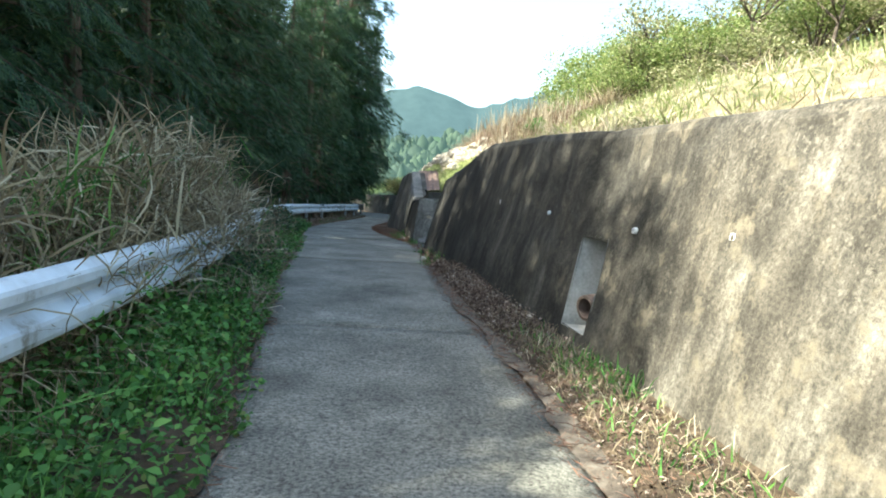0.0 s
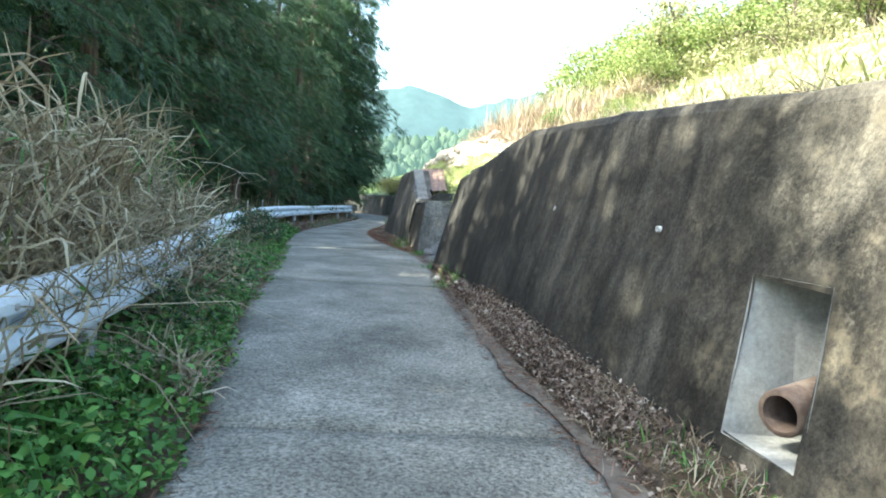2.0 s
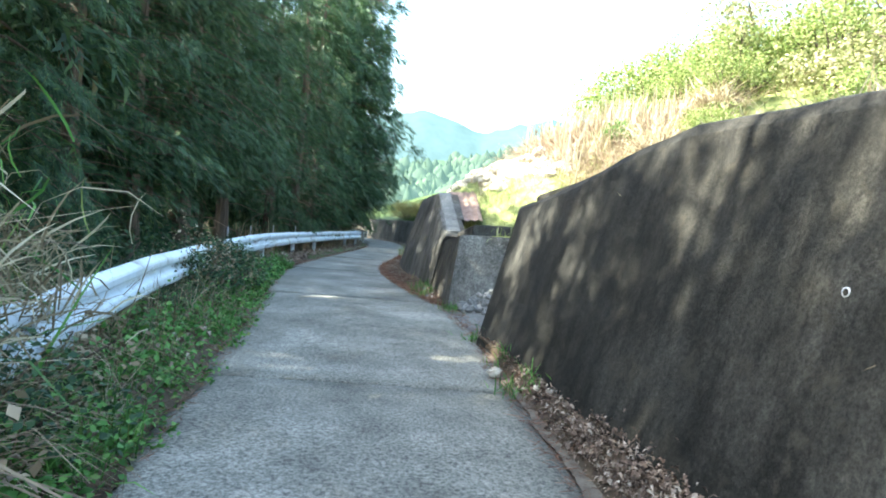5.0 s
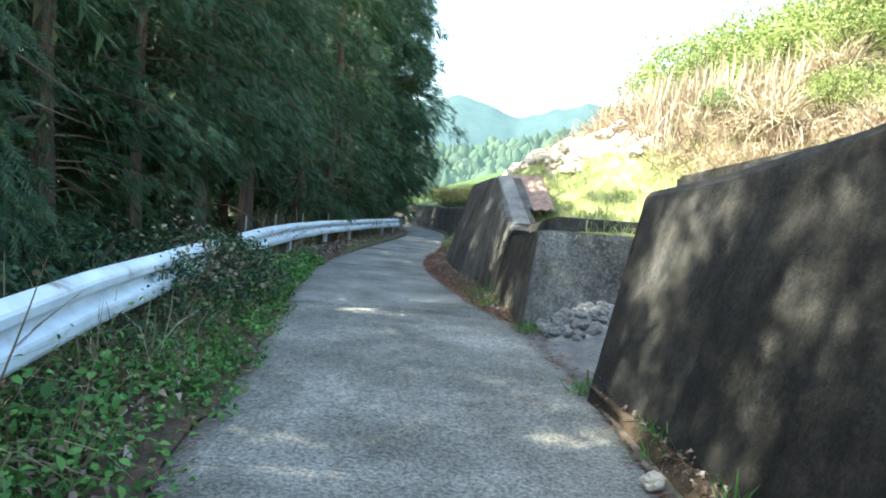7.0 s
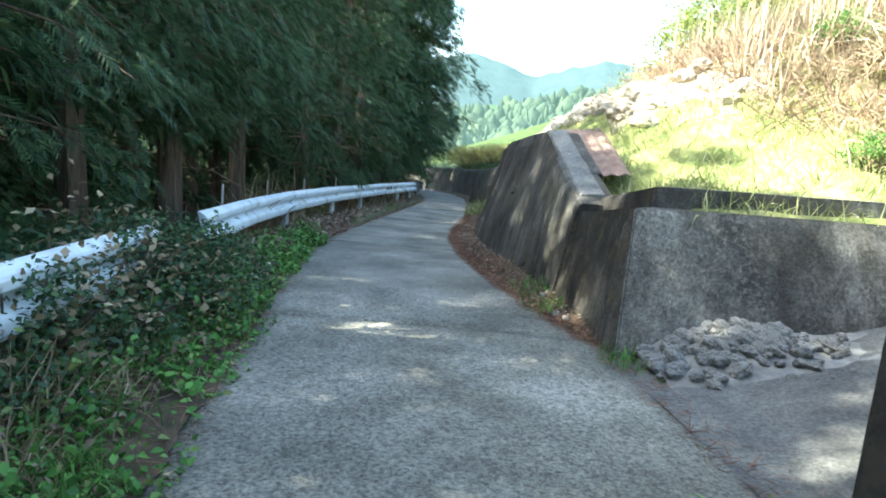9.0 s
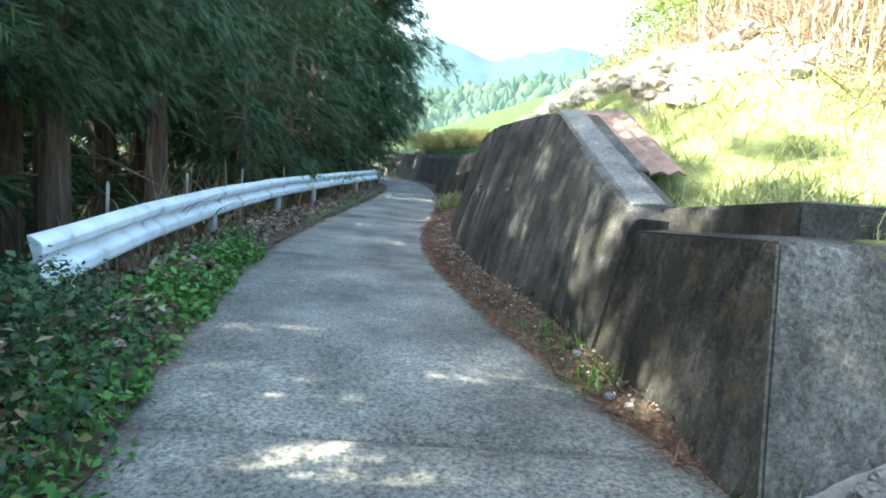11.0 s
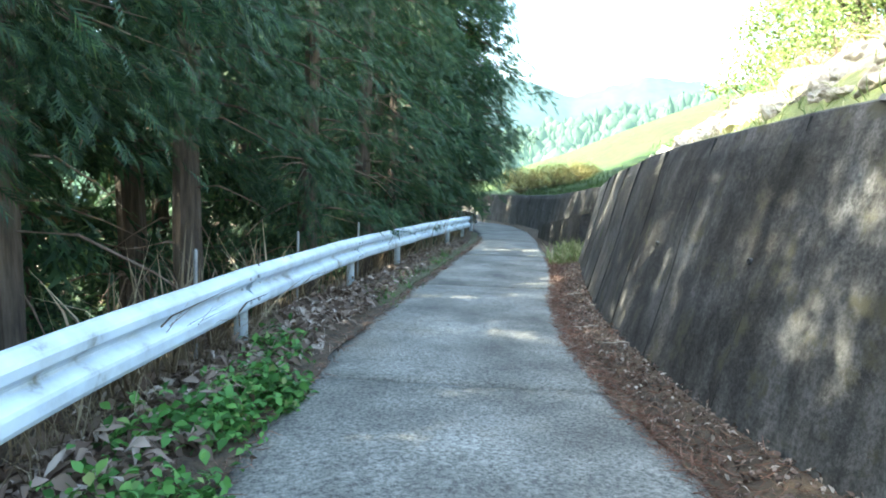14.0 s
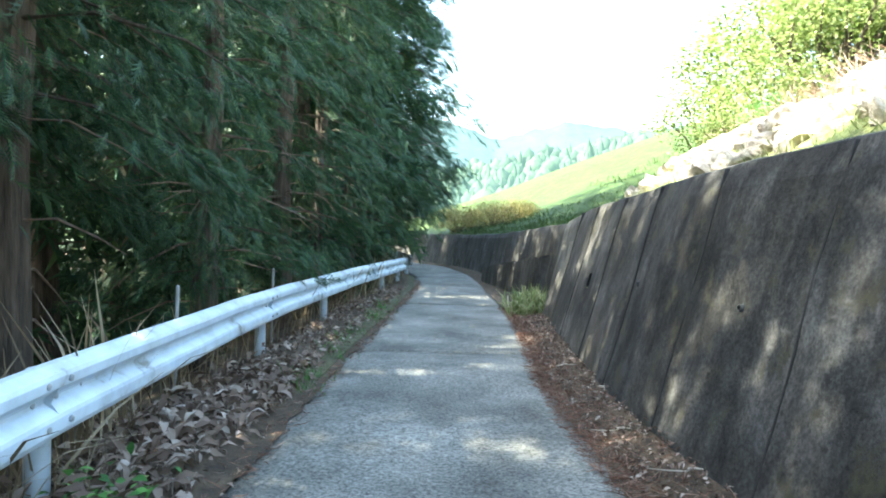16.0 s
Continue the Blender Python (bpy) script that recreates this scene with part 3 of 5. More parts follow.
# weep holes: short plastic pipe ends flush with the faces
M_PVC = plain("pale_plastic", [(0.3, (0.5, 0.5, 0.48)), (0.7, (0.72, 0.72, 0.70))], 9, 0.5, 0.1)
M_PVC_DARK = plain("dark_pipe", [(0.3, (0.03, 0.03, 0.03)), (0.7, (0.07, 0.07, 0.07))], 9, 0.7, 0.1)
LEAN_FAR = lambda y: 0.275
LEAN_END = lambda y: 0.2
WEEPS = [(y, z, FOOT_NEAR, LEAN_NEAR) for y, z in ((3.5, 1.18), (4.64, 1.145), (6.5, 1.21), (8.36, 1.285))]
WEEPS += [(y, z, FOOT_FAR, LEAN_FAR) for y, z in ((20.07, 1.09), (21.72, 1.05), (23.41, 1.03))]
WEEPS += [(y, float(ROAD_Z(y)) + 0.78, FOOT_END, LEAN_END) for y in (36.0, 37.6, 39.2, 40.6, 41.8, 43.0, 44.0, 45.6)]
for y, z, f, k in WEEPS:
    x = float(f(y) + k(y) * (z - 0.12))
    ob = pipe_thing("weep_pipe", (x - 0.014, y, z), (-0.96, -0.12, 0.05), 0.025 if y < 5.2 else 0.021 if y < 30 else 0.045, 0.018 if y < 5.2 else 0.015, 0.12, M_PVC if y < 15 else M_PVC_DARK, "short pale plastic weep pipe in the concrete wall")
    tagged(ob, group="weep pipes")


def box_wall(name, corners, heights, mat, label, edge=0.03, side=None):
    """A block from a foot outline and a top outline of as many corners, its edges rounded."""
    n = len(corners)
    V = list(corners) + list(heights)
    F = [tuple(range(n - 1, -1, -1)), tuple(range(n, 2 * n))]
    F += [(i, (i + 1) % n, n + (i + 1) % n, n + i) for i in range(n)]
    bm = bm_from(V, F)
    bmesh.ops.bevel(bm, geom=bm.edges[:], offset=edge, segments=2, affect="EDGES")
    bmesh.ops.triangulate(bm, faces=bm.faces)
    bmesh.ops.subdivide_edges(bm, edges=[e for e in bm.edges if e.calc_length() > 0.35], cuts=3, use_grid_fill=True)
    for v in bm.verts:
        d = noise.noise(v.co * 2.2) * 0.018 + noise.noise(v.co * 8) * 0.006
        v.co.x += d
        v.co.y += d * 0.7
        v.co.z += d * 0.5 if v.co.z > 0.5 else 0
    me = bpy.data.meshes.new(name)
    bm.to_mesh(me)
    bm.free()
    me.materials.append(mat)
    if side:
        me.materials.append(side)
        for f in me.polygons:
            f.material_index = int(f.normal.y < -0.3)
    return tagged(new(name, me), label, "retaining wall", kind="structure")


# wing of the near wall round the end, and the parapet set back on its top
box_wall("wall_2", [(0.62, 12.72, 0.0), (0.75, 12.62, 0.0), (4.2, 12.9, 0.4), (4.2, 13.3, 0.4)],
         [(0.93, 13.2, 1.56), (1.1, 12.9, 1.57), (4.2, 13.2, 1.57), (4.2, 13.5, 1.56)], M_WALL_MOSS, "concrete wing wall turning away from the lane")
box_wall("wall_3", [(0.98, 13.12, 1.3), (1.25, 13.16, 1.3), (1.72, 10.2, 1.5), (1.42, 10.2, 1.5)],
         [(0.98, 13.1, 1.80), (1.25, 13.14, 1.81), (1.72, 10.2, 2.08), (1.42, 10.2, 2.07)], M_WALL, "raised concrete coping set back on the retaining wall", 0.025)
# low wall: face, ledge and coping, returning up the slope
box_wall("wall_4", [(0.20, 15.08, -0.1), (-0.17, 18.75, -0.1), (0.6, 18.9, -0.1), (0.75, 16.0, -0.1), (3.0, 15.9, 0.1), (3.0, 15.2, 0.1)],
         [(0.38, 15.60, 1.23), (0.05, 18.75, 0.90), (0.6, 18.9, 0.90), (0.75, 16.0, 1.23), (3.0, 16.0, 1.25), (3.0, 15.66, 1.25)], M_WALL_MOSS, "low dark concrete wing wall with a mossy ledge", 0.014, M_LICHEN)
box_wall("wall_5", [(0.56, 15.80, 0.8), (0.36, 17.9, 0.7), (0.66, 17.9, 0.7), (0.80, 16.05, 0.8), (3.1, 16.05, 0.95), (3.1, 15.84, 0.95)],
         [(0.58, 15.83, 1.40), (0.38, 17.9, 1.14), (0.66, 17.9, 1.14), (0.80, 16.07, 1.40), (3.1, 16.08, 1.42), (3.1, 15.86, 1.42)], M_WALL, "low concrete coping on the wing wall", 0.025)
# long wall with the sloping shoulder
yf = np.unique(np.concatenate([np.arange(17.9, 28.6, 0.3), [19.43, 25.3, 25.48, 28.55]]))
yf = np.array([y for y in yf if not 25.1 < y < 25.29 and not 25.5 < y < 25.6])
keep_far = np.ones((len(yf) - 1, 14), dtype=bool)
keep_far[int(np.argmin(abs(yf - 25.3))), 5] = False
wall_far = wall_loft("wall_6", yf, FOOT_FAR, lambda y: 0.275, TOP_FAR, lambda y: ROAD_Z(y) - 0.05, 0.40, M_WALL, "long leaning black-stained concrete retaining wall with a sloping shoulder", 0.016, None, keep_far, 4.0)
for v in wall_far.data.vertices:
    if v.co.y < 19.4:
        v.co.y += 0.8 * max(0.0, min(1.0, (0.8 - v.co.z) / 0.7)) * (1 - (v.co.y - 17.9) / 1.5)
    if v.co.y > 28.2:
        v.co.y += 0.35 * (v.co.z - 0.3) * 0.5
V = []
for d in (-0.008, 0.22):
    for y, z in ((25.28, 0.82), (25.5, 0.82), (25.5, 1.01), (25.28, 1.01)):
        V.append((float(FOOT_FAR(y)) + 0.275 * (z - 0.12) + d + (0.02 if d < 0 else 0), y, z))
bm = bm_from(V, [(0, 1, 5, 4), (1, 2, 6, 5), (2, 3, 7, 6), (3, 0, 4, 7), (4, 5, 6, 7)])
bmesh.ops.reverse_faces(bm, faces=bm.faces)
part("drain_hole", bm, M_WALL, wall_far, "dark square drain hole")
for y in (19.9, 21.15, 22.3, 23.5, 24.7, 26.1, 27.3):
    rings = []
    for z in np.linspace(float(ROAD_Z(y)), float(TOP_FAR(y)) - 0.03, 14):
        x, w = float(FOOT_FAR(y)) + 0.275 * (z - 0.12), 0.006 + 0.003 * noise.noise(Vector((y, z * 5, 0)))
        x += 1.5 * 0.016 * noise.noise(Vector((x * 1.3 + 4.0, y * 1.3, z * 1.3)))
        o = y + 0.012 * noise.noise(Vector((y, z * 2, 4))) + 0.05 * z
        rings.append([(x - 0.006, o - w, z), (x - 0.006, o + w, z), (x + 0.04, o + w, z), (x + 0.04, o - w, z)])
    part("form_joint", bm_from(*loft(rings)), M_SEAM, wall_far, "black algae-filled joint between casting panels")
FOOT_LOW = line((15.08, 0.215), (18.75, -0.155))
wall_loft("wall_9", np.arange(17.0, 18.5, 0.2), FOOT_LOW, lambda y: 0.175, TOP_FAR, lambda y: ROAD_Z(y) + 0.1, 0.40, M_WALL, "sloping concrete shoulder joining the low wall to the high one", 0.012, None, None, 4.0)
# pale cap on the sloping shoulder
rings = []
for y in np.linspace(17.2, 19.5, 14):
    z = float(TOP_FAR(y)) + 0.018
    x = max(float(FOOT_FAR(y)) + 0.275 * (z - 0.12), float(FOOT_LOW(y)) + 0.175 * (z - 0.12) if y < 18 else -9) + 0.012 * noise.noise(Vector((y * 6, 0, 3)))
    rings.append([(x + 0.0, y, z - 0.03), (x + 0.02, y, z), (x + 0.25, y, z + 0.012), (x + 0.27, y, z - 0.05)])
part("cap", bm_from(*loft(rings)), M_CAP, wall_far, "pale worn concrete cap")
wall_end = wall_loft("wall_7", np.concatenate([np.arange(28.4, 45, 0.6), np.arange(45, 60, 1.5)]), FOOT_END, lambda y: 0.2, TOP_END, lambda y: ROAD_Z(y) - 0.1, 0.4, M_WALL, "distant concrete retaining wall following the bend", 0.02, None, None, 8.0)
box_wall("wall_8", [(0.05, 30.3, -0.3), (-0.42, 36.5, -0.3), (0.2, 36.5, -0.3), (0.5, 30.3, -0.3)],
         [(0.2, 30.5, 0.95), (-0.34, 36.5, 0.35), (0.2, 36.5, 0.35), (0.5, 30.5, 1.0)], M_WALL, "low sloping concrete kerb wall in front of the far wall")

# apron of the side drain between the walls
V = []
ay, ax = np.linspace(12.55, 15.25, 12), np.linspace(0, 1, 14)
for y in ay:
    r = float(EDGE_R(y))
    for u in ax:
        x = r - 0.03 + u * (3.2 - r)
        V.append((x, y, float(ROAD_Z(y)) - 0.015 + 0.66 * u ** 1.2 + 0.025 * noise.noise(Vector((x * 2, y * 2, 0)))))
apron = part_np("apron", V, grid_faces(len(ay), len(ax)), M_APRON, None, "", True)
tagged(apron, "rough concrete apron of a side drain between walls", "apron", kind="structure")

# mossy kerb on the forest side
M_MOSS = plain("mossy_concrete", [(0.3, (0.035, 0.04, 0.018)), (0.5, (0.075, 0.075, 0.035)), (0.75, (0.15, 0.13, 0.09))], 9, 0.95, 0.9, depth=0.03)
rings = []
for y in np.arange(23.4, 37.5, 0.2):
    l, g = float(EDGE_L(y)) + 0.02 * noise.noise(Vector((2, y * 2, 0))), float(ROAD_Z(y))
    h = (0.035 + 0.03 * noise.noise(Vector((4, y * 1.5, 0)))) * min(1.0, (y - 23.2) / 2)
    rings.append([(l - 0.03, y, g - 0.1), (l - 0.03, y, g + h * 0.7), (l - 0.06, y, g + h), (l - 0.2, y, g + h + 0.01), (l - 0.24, y, g + h * 0.7), (l - 0.24, y, g - 0.1)])
me = bpy.data.meshes.new("kerb")
bm = bm_from(*loft(rings))
bm.to_mesh(me)
bm.free()
me.materials.append(M_MOSS)
tagged(new("kerb", me), "low mossy concrete kerb under the guard rail", "kerb", kind="structure")

# ---- guard rail ----
RAIL_X = line((-9, -1.45), (0, -1.58), (2.7, -1.66), (5.4, -1.80), (7.3, -1.97), (8.2, -2.10), (10, -2.47), (12, -2.82), (13.3, -2.98), (15.3, -3.2), (16.5, -3.34), (18.7, -3.60), (21.3, -3.72), (24, -3.75), (26, -3.69), (30, -3.35), (33, -2.96), (35.9, -2.58), (38.2, -2.45), (42, -2.95), (46, -4.2), (50, -5.8))
RAIL_TOP = line((-9, 0.8), (0, 0.86), (5, 0.88), (13, 0.86), (16, 0.83), (19, 0.79), (21.3, 0.77), (24, 0.72), (28, 0.66), (36, 0.58), (46, 0.45))
# section of the beam: out from the post, down from the top
SECTION = [(0.0, 0.0), (0.022, -0.006), (0.070, -0.040), (0.078, -0.060), (0.074, -0.105), (0.012, -0.150), (0.004, -0.165), (0.008, -0.180), (0.074, -0.225), (0.080, -0.245), (0.078, -0.300), (0.066, -0.325), (0.018, -0.346), (0.0, -0.35)]


def beam_mesh(y0, y1, sag=0.0):
    rings = []
    for y in np.linspace(y0, y1, max(4, int((y1 - y0) / 0.35))):
        x, z = float(RAIL_X(y)), float(RAIL_TOP(y))
        dx = float(RAIL_X(y + 0.2) - RAIL_X(y - 0.2)) / 0.4
        n = Vector((1, -dx, 0)).normalized()
        dent = 0.012 * noise.noise(Vector((0, y * 0.8, 2)))
        out = [(x + n.x * (o + dent), y + n.y * (o + dent), z + d + dent) for o, d in SECTION]
        back = [(x + n.x * (o + dent - 0.006), y + n.y * (o + dent - 0.006), z + d + dent) for o, d in reversed(SECTION)]
        rings.append(out + back)
    bm = bm_from(*loft(rings))
    for f in bm.faces:
        f.smooth = False
    return bm


def guard_rail(y0, y1, joints, posts, label):
    g = tagged(new("guard_rail"), label, "guard rail")
    cuts = [y0, *joints, y1]
    for a, b in zip(cuts, cuts[1:]):
        part("beam", beam_mesh(a, b), M_RAIL, g)
    for y in posts:
        x, z = float(RAIL_X(y)), float(RAIL_TOP(y))
        g0 = ground_z(x - 0.1, y) - 0.15
        p = part("post", bm_from(*tube([(x - 0.075, y, g0), (x - 0.075, y, z - 0.06), (x - 0.075, y, z - 0.04)], [0.057, 0.057, 0.045], 14)), M_RAIL, g)
        for f in p.data.polygons:
            f.use_smooth = True
    for y in joints:
        x, z = float(RAIL_X(y)), float(RAIL_TOP(y))
        for dy in (-0.09, 0.09):
            for dz, o in ((-0.08, 0.076), (-0.165, 0.004), (-0.27, 0.079)):
                part("bolt", bm_from(*tube([(x + o - 0.004, y + dy, z + dz), (x + o + 0.010, y + dy, z + dz), (x + o + 0.014, y + dy, z + dz)], [0.016, 0.016, 0.008], 8)), M_STEEL, g)
    return g


guard_rail(-9, 15.25, [-3.2, 1.0, 5.2, 9.3, 13.2], [-5.7, -1.7, 2.2, 6.2, 10.2, 14.2], "dented white corrugated steel guard rail overgrown with dry grass")
guard_rail(16.5, 35.9, [21.2, 25.3, 29.4, 33.4], [17.2, 21.3, 25.3, 28.3, 33.3, 35.4], "white corrugated steel guard rail along the forest edge")

guard_rail(38.2, 46, [42], [38.6, 42.1, 45.6], "far white steel guard rail following the bend")

# thin stakes behind the rail
for y, h in ((20.9, 0.95), (23.6, 0.98), (26.5, 0.95), (18.6, 0.8)):
    x = float(RAIL_X(y)) - 0.3
    z = ground_z(x, y)
    V, F = tube([(x, y, z - 0.1), (x + 0.01, y, float(RAIL_TOP(y)) + 0.16 * h), (x + 0.01, y, float(RAIL_TOP(y)) + 0.17)], [0.016, 0.016, 0.008], 8)
    me = bpy.data.meshes.new("stake")
    bm = bm_from(V, F)
    bm.to_mesh(me)
    bm.free()
    me.materials.append(M_STEEL)
    tagged(new("stake", me), "thin grey steel stake behind the guard rail", "stake", "stakes behind the rail")


# ---- cypress trees ----
def cypress(seed, height, first, reach, n_branch=66, per=84, coarse=1.0, taper=0.66, pairs=4, length=(0.14, 0.33), dead=0):
    r = np.random.default_rng(seed)
    tree = new("cypress_tree")
    pts = [(0.04 * math.sin(z * 0.9 + seed), 0.04 * math.cos(z * 0.7 + seed), z) for z in np.linspace(-0.6, height, 12)]
    rad = [0.19 * (1 - max(0, p[2]) / (height + 0.6)) + 0.012 + (0.05 if p[2] < 0 else 0) for p in pts]
    V, F = tube(pts, rad, 12)
    V = np.array(V)
    V[:, :2] += 0.02 * np.sin(np.arctan2(V[:, 1], V[:, 0])[:, None] * 5 + V[:, 2:3] * 0.6)
    t = part("trunk", bm_from(V, F), M_BARK, tree)
    limbs, pos, fwd, size = [], [], [], []
    for i in range(n_branch):
        u = (i + r.uniform(0, 1)) / n_branch
        z = first + (height - 0.4 - first) * u ** 1.1
        a = i * 2.4 + r.normal(0, 0.35)
        L = reach * (1.0 - taper * u ** 1.4) * r.uniform(0.72, 1.08) * min(1.0, 0.58 + 1.5 * u) * (1.0 if math.cos(a) > -0.2 else 0.75)
        rise = r.uniform(-0.05, 0.25)
        curve = [np.array((math.cos(a) * L * q, math.sin(a) * L * q, z + rise * L * q - 0.42 * L * q * q)) for q in (0, 0.33, 0.66, 1.0)]
        limbs.append(tube(curve, [0.035 * (1 - 0.6 * u), 0.022, 0.012, 0.004], 5))
        knots = 11
        own = r.integers(0, knots, per)
        q = np.clip((r.uniform(0.2, 1.0, knots) ** 0.75)[own] + r.normal(0, 0.14 / max(L, 0.5), per), 0.15, 1.05)
        side = (r.normal(0, 1, knots) * (0.10 + 0.17 * L))[own] * (1.1 - 0.45 * q) + r.normal(0, 0.11, per)
        base = np.stack([np.cos(a) * L * q - np.sin(a) * side, np.sin(a) * L * q + np.cos(a) * side, z + rise * L * q - 0.42 * L * q * q - 0.12 * np.abs(side) + r.normal(0, 0.09, per)], 1)
        base[:, 2] -= r.uniform(0, 0.38, per) * (r.random(per) < 0.45) * (0.4 + 0.6 * q)
        d = np.stack([np.cos(a) - np.sin(a) * side * 0.8, np.sin(a) + np.cos(a) * side * 0.8, -0.2 - 0.55 * q + r.normal(0, 0.36, per)], 1)
        pos.append(base)
        fwd.append(d)
        size.append(coarse * r.uniform(*length, per))
    for i in range(dead):
        # bare dead limbs low on the shaded trunk
        a, z, L = r.uniform(0, 2 * math.pi), r.uniform(0.9, first + 2.4), r.uniform(0.7, 2.0)
        sag, kink = r.uniform(-0.35, 0.15), r.normal(0, 0.12)
        curve = [(math.cos(a + kink * q) * L * q, math.sin(a + kink * q) * L * q, z + sag * L * q * q + 0.05 * math.sin(5 * q)) for q in (0, 0.35, 0.7, 1.0)]
        part("dead_branch", bm_from(*tube(curve, [0.020, 0.014, 0.009, 0.003], 5)), M_TWIG, tree, "bare dead brown branch")
    pos, fwd, size = np.vstack(pos), np.vstack(fwd), np.concatenate(size)
    tv, tf = spray_template(pairs)
    V, F = scatter(tv, tf, pos, frames(fwd, roll=r.normal(0, 0.8, len(pos))), size)
    part_np("crown", V, F, M_CYPRESS, tree)
    for v, f in limbs:
        part("branch", bm_from(v, f), M_BARK, tree)
    return tree


KINDS = [cypress(3, 10.8, 3.0, 3.2, 48, 210, 1.0, 0.66, 5, (0.10, 0.25), 12), cypress(8, 10.4, 3.0, 3.8, 48, 210, 1.0, 0.66, 5, (0.10, 0.25), 12), cypress(15, 11.1, 3.2, 3.9, 48, 210, 1.0, 0.66, 5, (0.10, 0.25), 12)]
LOW = [cypress(33, 12.4, 1.8, 3.2, 50, 135, 1.0, 0.66, 4, (0.14, 0.33), 16), cypress(38, 12.0, 1.5, 3.1, 50, 135, 1.0, 0.66, 4, (0.14, 0.33), 16)]
BACK = [cypress(41, 13.4, 1.4, 3.1, 34, 56, 2.6, 0.6, 2), cypress(47, 12.8, 1.0, 2.9, 34, 56, 2.6, 0.6, 2)]
SMALL = cypress(21, 10.3, 1.6, 2.3, 42, 64, 2.5, 0.4, 2)
for k in (*LOW, *BACK):
    tagged(k, "dark green cypress tree branched to the ground", "tree", "cypress trees")
for k in (*KINDS, SMALL):
    tagged(k, "dark green cypress tree with drooping sprays", "tree", "cypress trees")
SPOTS = [(-5.45, 20.7, 1.0), (-5.6, 18.3, 0.95), (-5.43, 23.7, 0.95), (-6.9, 22.2, 1.08), (-7.0, 25.1, 1.1), (-6.6, 19.5, 1.04)]
SPOTS_LOW = [(-5.9, 6.3, 1.02), (-4.8, 26.6, 0.84), (-4.5, 29.6, 0.9), (-4.3, 32, 0.94), (-4.0, 34.8, 0.96), (-4.1, 37.5, 1.05), (-3.9, 40.3, 1.38), (-4.3, 43.0, 1.5), (-5.0, 45.6, 1.55), (-3.75, 41.6, 1.5), (-3.7, 38.8, 1.42), (-6.3, 4.3), (-6.1, 5.6), (-5.5, 15.9, 0.82), (-5.3, 13.4, 0.88), (-5.5, 11.0, 0.95), (-5.6, 8.7), (-6.0, 7.0), (-7.4, 5.6), (-7.6, 12.2, 0.95), (-7.9, 17.4, 0.9)]
# the three at y below 4 are unseen, added to shade the lane
SPOTS_BACK = [(-7.6, 7.4), (-8.2, 9.6), (-8.3, 14.4), (-9.4, 20), (-9.2, 23), (-9.6, 26.2), (-8.4, 28.4), (-7.8, 31.4), (-9.4, 33.5), (-7.4, 35.4), (-7.2, 39), (-8, 42.5), (-8.8, 46.5), (-9.6, 6.2), (-9.8, 12), (-10, 16.8),
              (-10.5, 8), (-12.3, 21.5), (-12.4, 25.5), (-12, 30), (-11, 36), (-10.4, 41), (-14.5, 17), (-15, 23), (-14.5, 31), (-14, 38), (-9.5, 51), (-12.5, 56), (-6.6, 47.5), (-18, 58), (-9.3, 3.6), (-9.5, 1.4), (-9.3, -0.8), (-8.4, 12.6), (-7.3, 10.2), (-9.0, 18.4), (-8.6, 6.0), (-7.0, 7.6), (-6.9, 6.0), (-7.2, 8.8), (-7.5, 20.0), (-7.2, 27.2), (-7.7, 23.6), (-7.0, 29.2), (-6.2, 39.0), (-6.6, 42.0), (-7.8, 45.2), (-9.2, 48.8)]
# unseen trees added beside the lane's start to throw shade on it
SHADE_NEAR = [(-6.6, 2.4), (-6.9, 4.3), (-6.7, 0.6), (-6.8, 3.3), (-7.9, 1.5), (-6.8, -0.8), (-8.0, 3.6), (-7.0, 1.4), (-7.8, -0.4), (-7.6, 2.6)]


def wood(kinds, spots, turn):
    """Trees at the spots given as x, y and, where it differs from one, their size."""
    for i, (x, y, *size) in enumerate(spots):
        k = kinds[i % len(kinds)]
        m = pose(x, y, ground_z(x, y) - 0.02, 0, 0, turn * math.sin(i * 1.7)) @ Matrix.Scale(size[0] if size else 1.0, 4)
        c = k if i < len(kinds) else copy_thing(k, m)
        c.matrix_basis = m


wood(KINDS, SPOTS, 40)
wood(LOW, SPOTS_LOW, 170)
SPOTS_BACK += [(-6.8, 14.7), (-6.9, 17.2)]
SPOTS_BACK += [(float(EDGE_L(y)) - d, y) for y, d in ((33.2, 2.7), (35.8, 2.4), (38.2, 2.1), (40.4, 2.2), (43.0, 2.3), (37.0, 3.4), (41.8, 3.6))]
wood(BACK, SPOTS_BACK, 170)
wood([SMALL], SHADE_NEAR, 170)


# ---- plants ----
GRID = V_GROUND.reshape(len(ys), COLS, 3)


def gz(x, y):
    """Height of the ground at many places."""
    x, y = np.asarray(x, dtype=float), np.asarray(y, dtype=float)
    out = np.zeros(len(x))
    row = np.clip(np.searchsorted(ys, y), 1, len(ys) - 1)
    row = np.where(np.abs(ys[row] - y) < np.abs(ys[row - 1] - y), row, row - 1)
    for r in np.unique(row):
        i = row == r
        out[i] = np.interp(x[i], GRID[r, :, 0], GRID[r, :, 2])
    return out


def stuff(name, VF, mat, label, category):
    return tagged(part_np(name, VF[0], VF[1], mat), label, category, kind="stuff")


def both(*items):
    V, F, o = [], [], 0
    for v, f in items:
        V.append(v)
        F.append(f + o)
        o += len(v)
    return np.vstack(V), np.vstack(F)


def at_ground(x, y, lift=0.0):
    return np.stack([x, y, gz(x, y) + lift], 1)


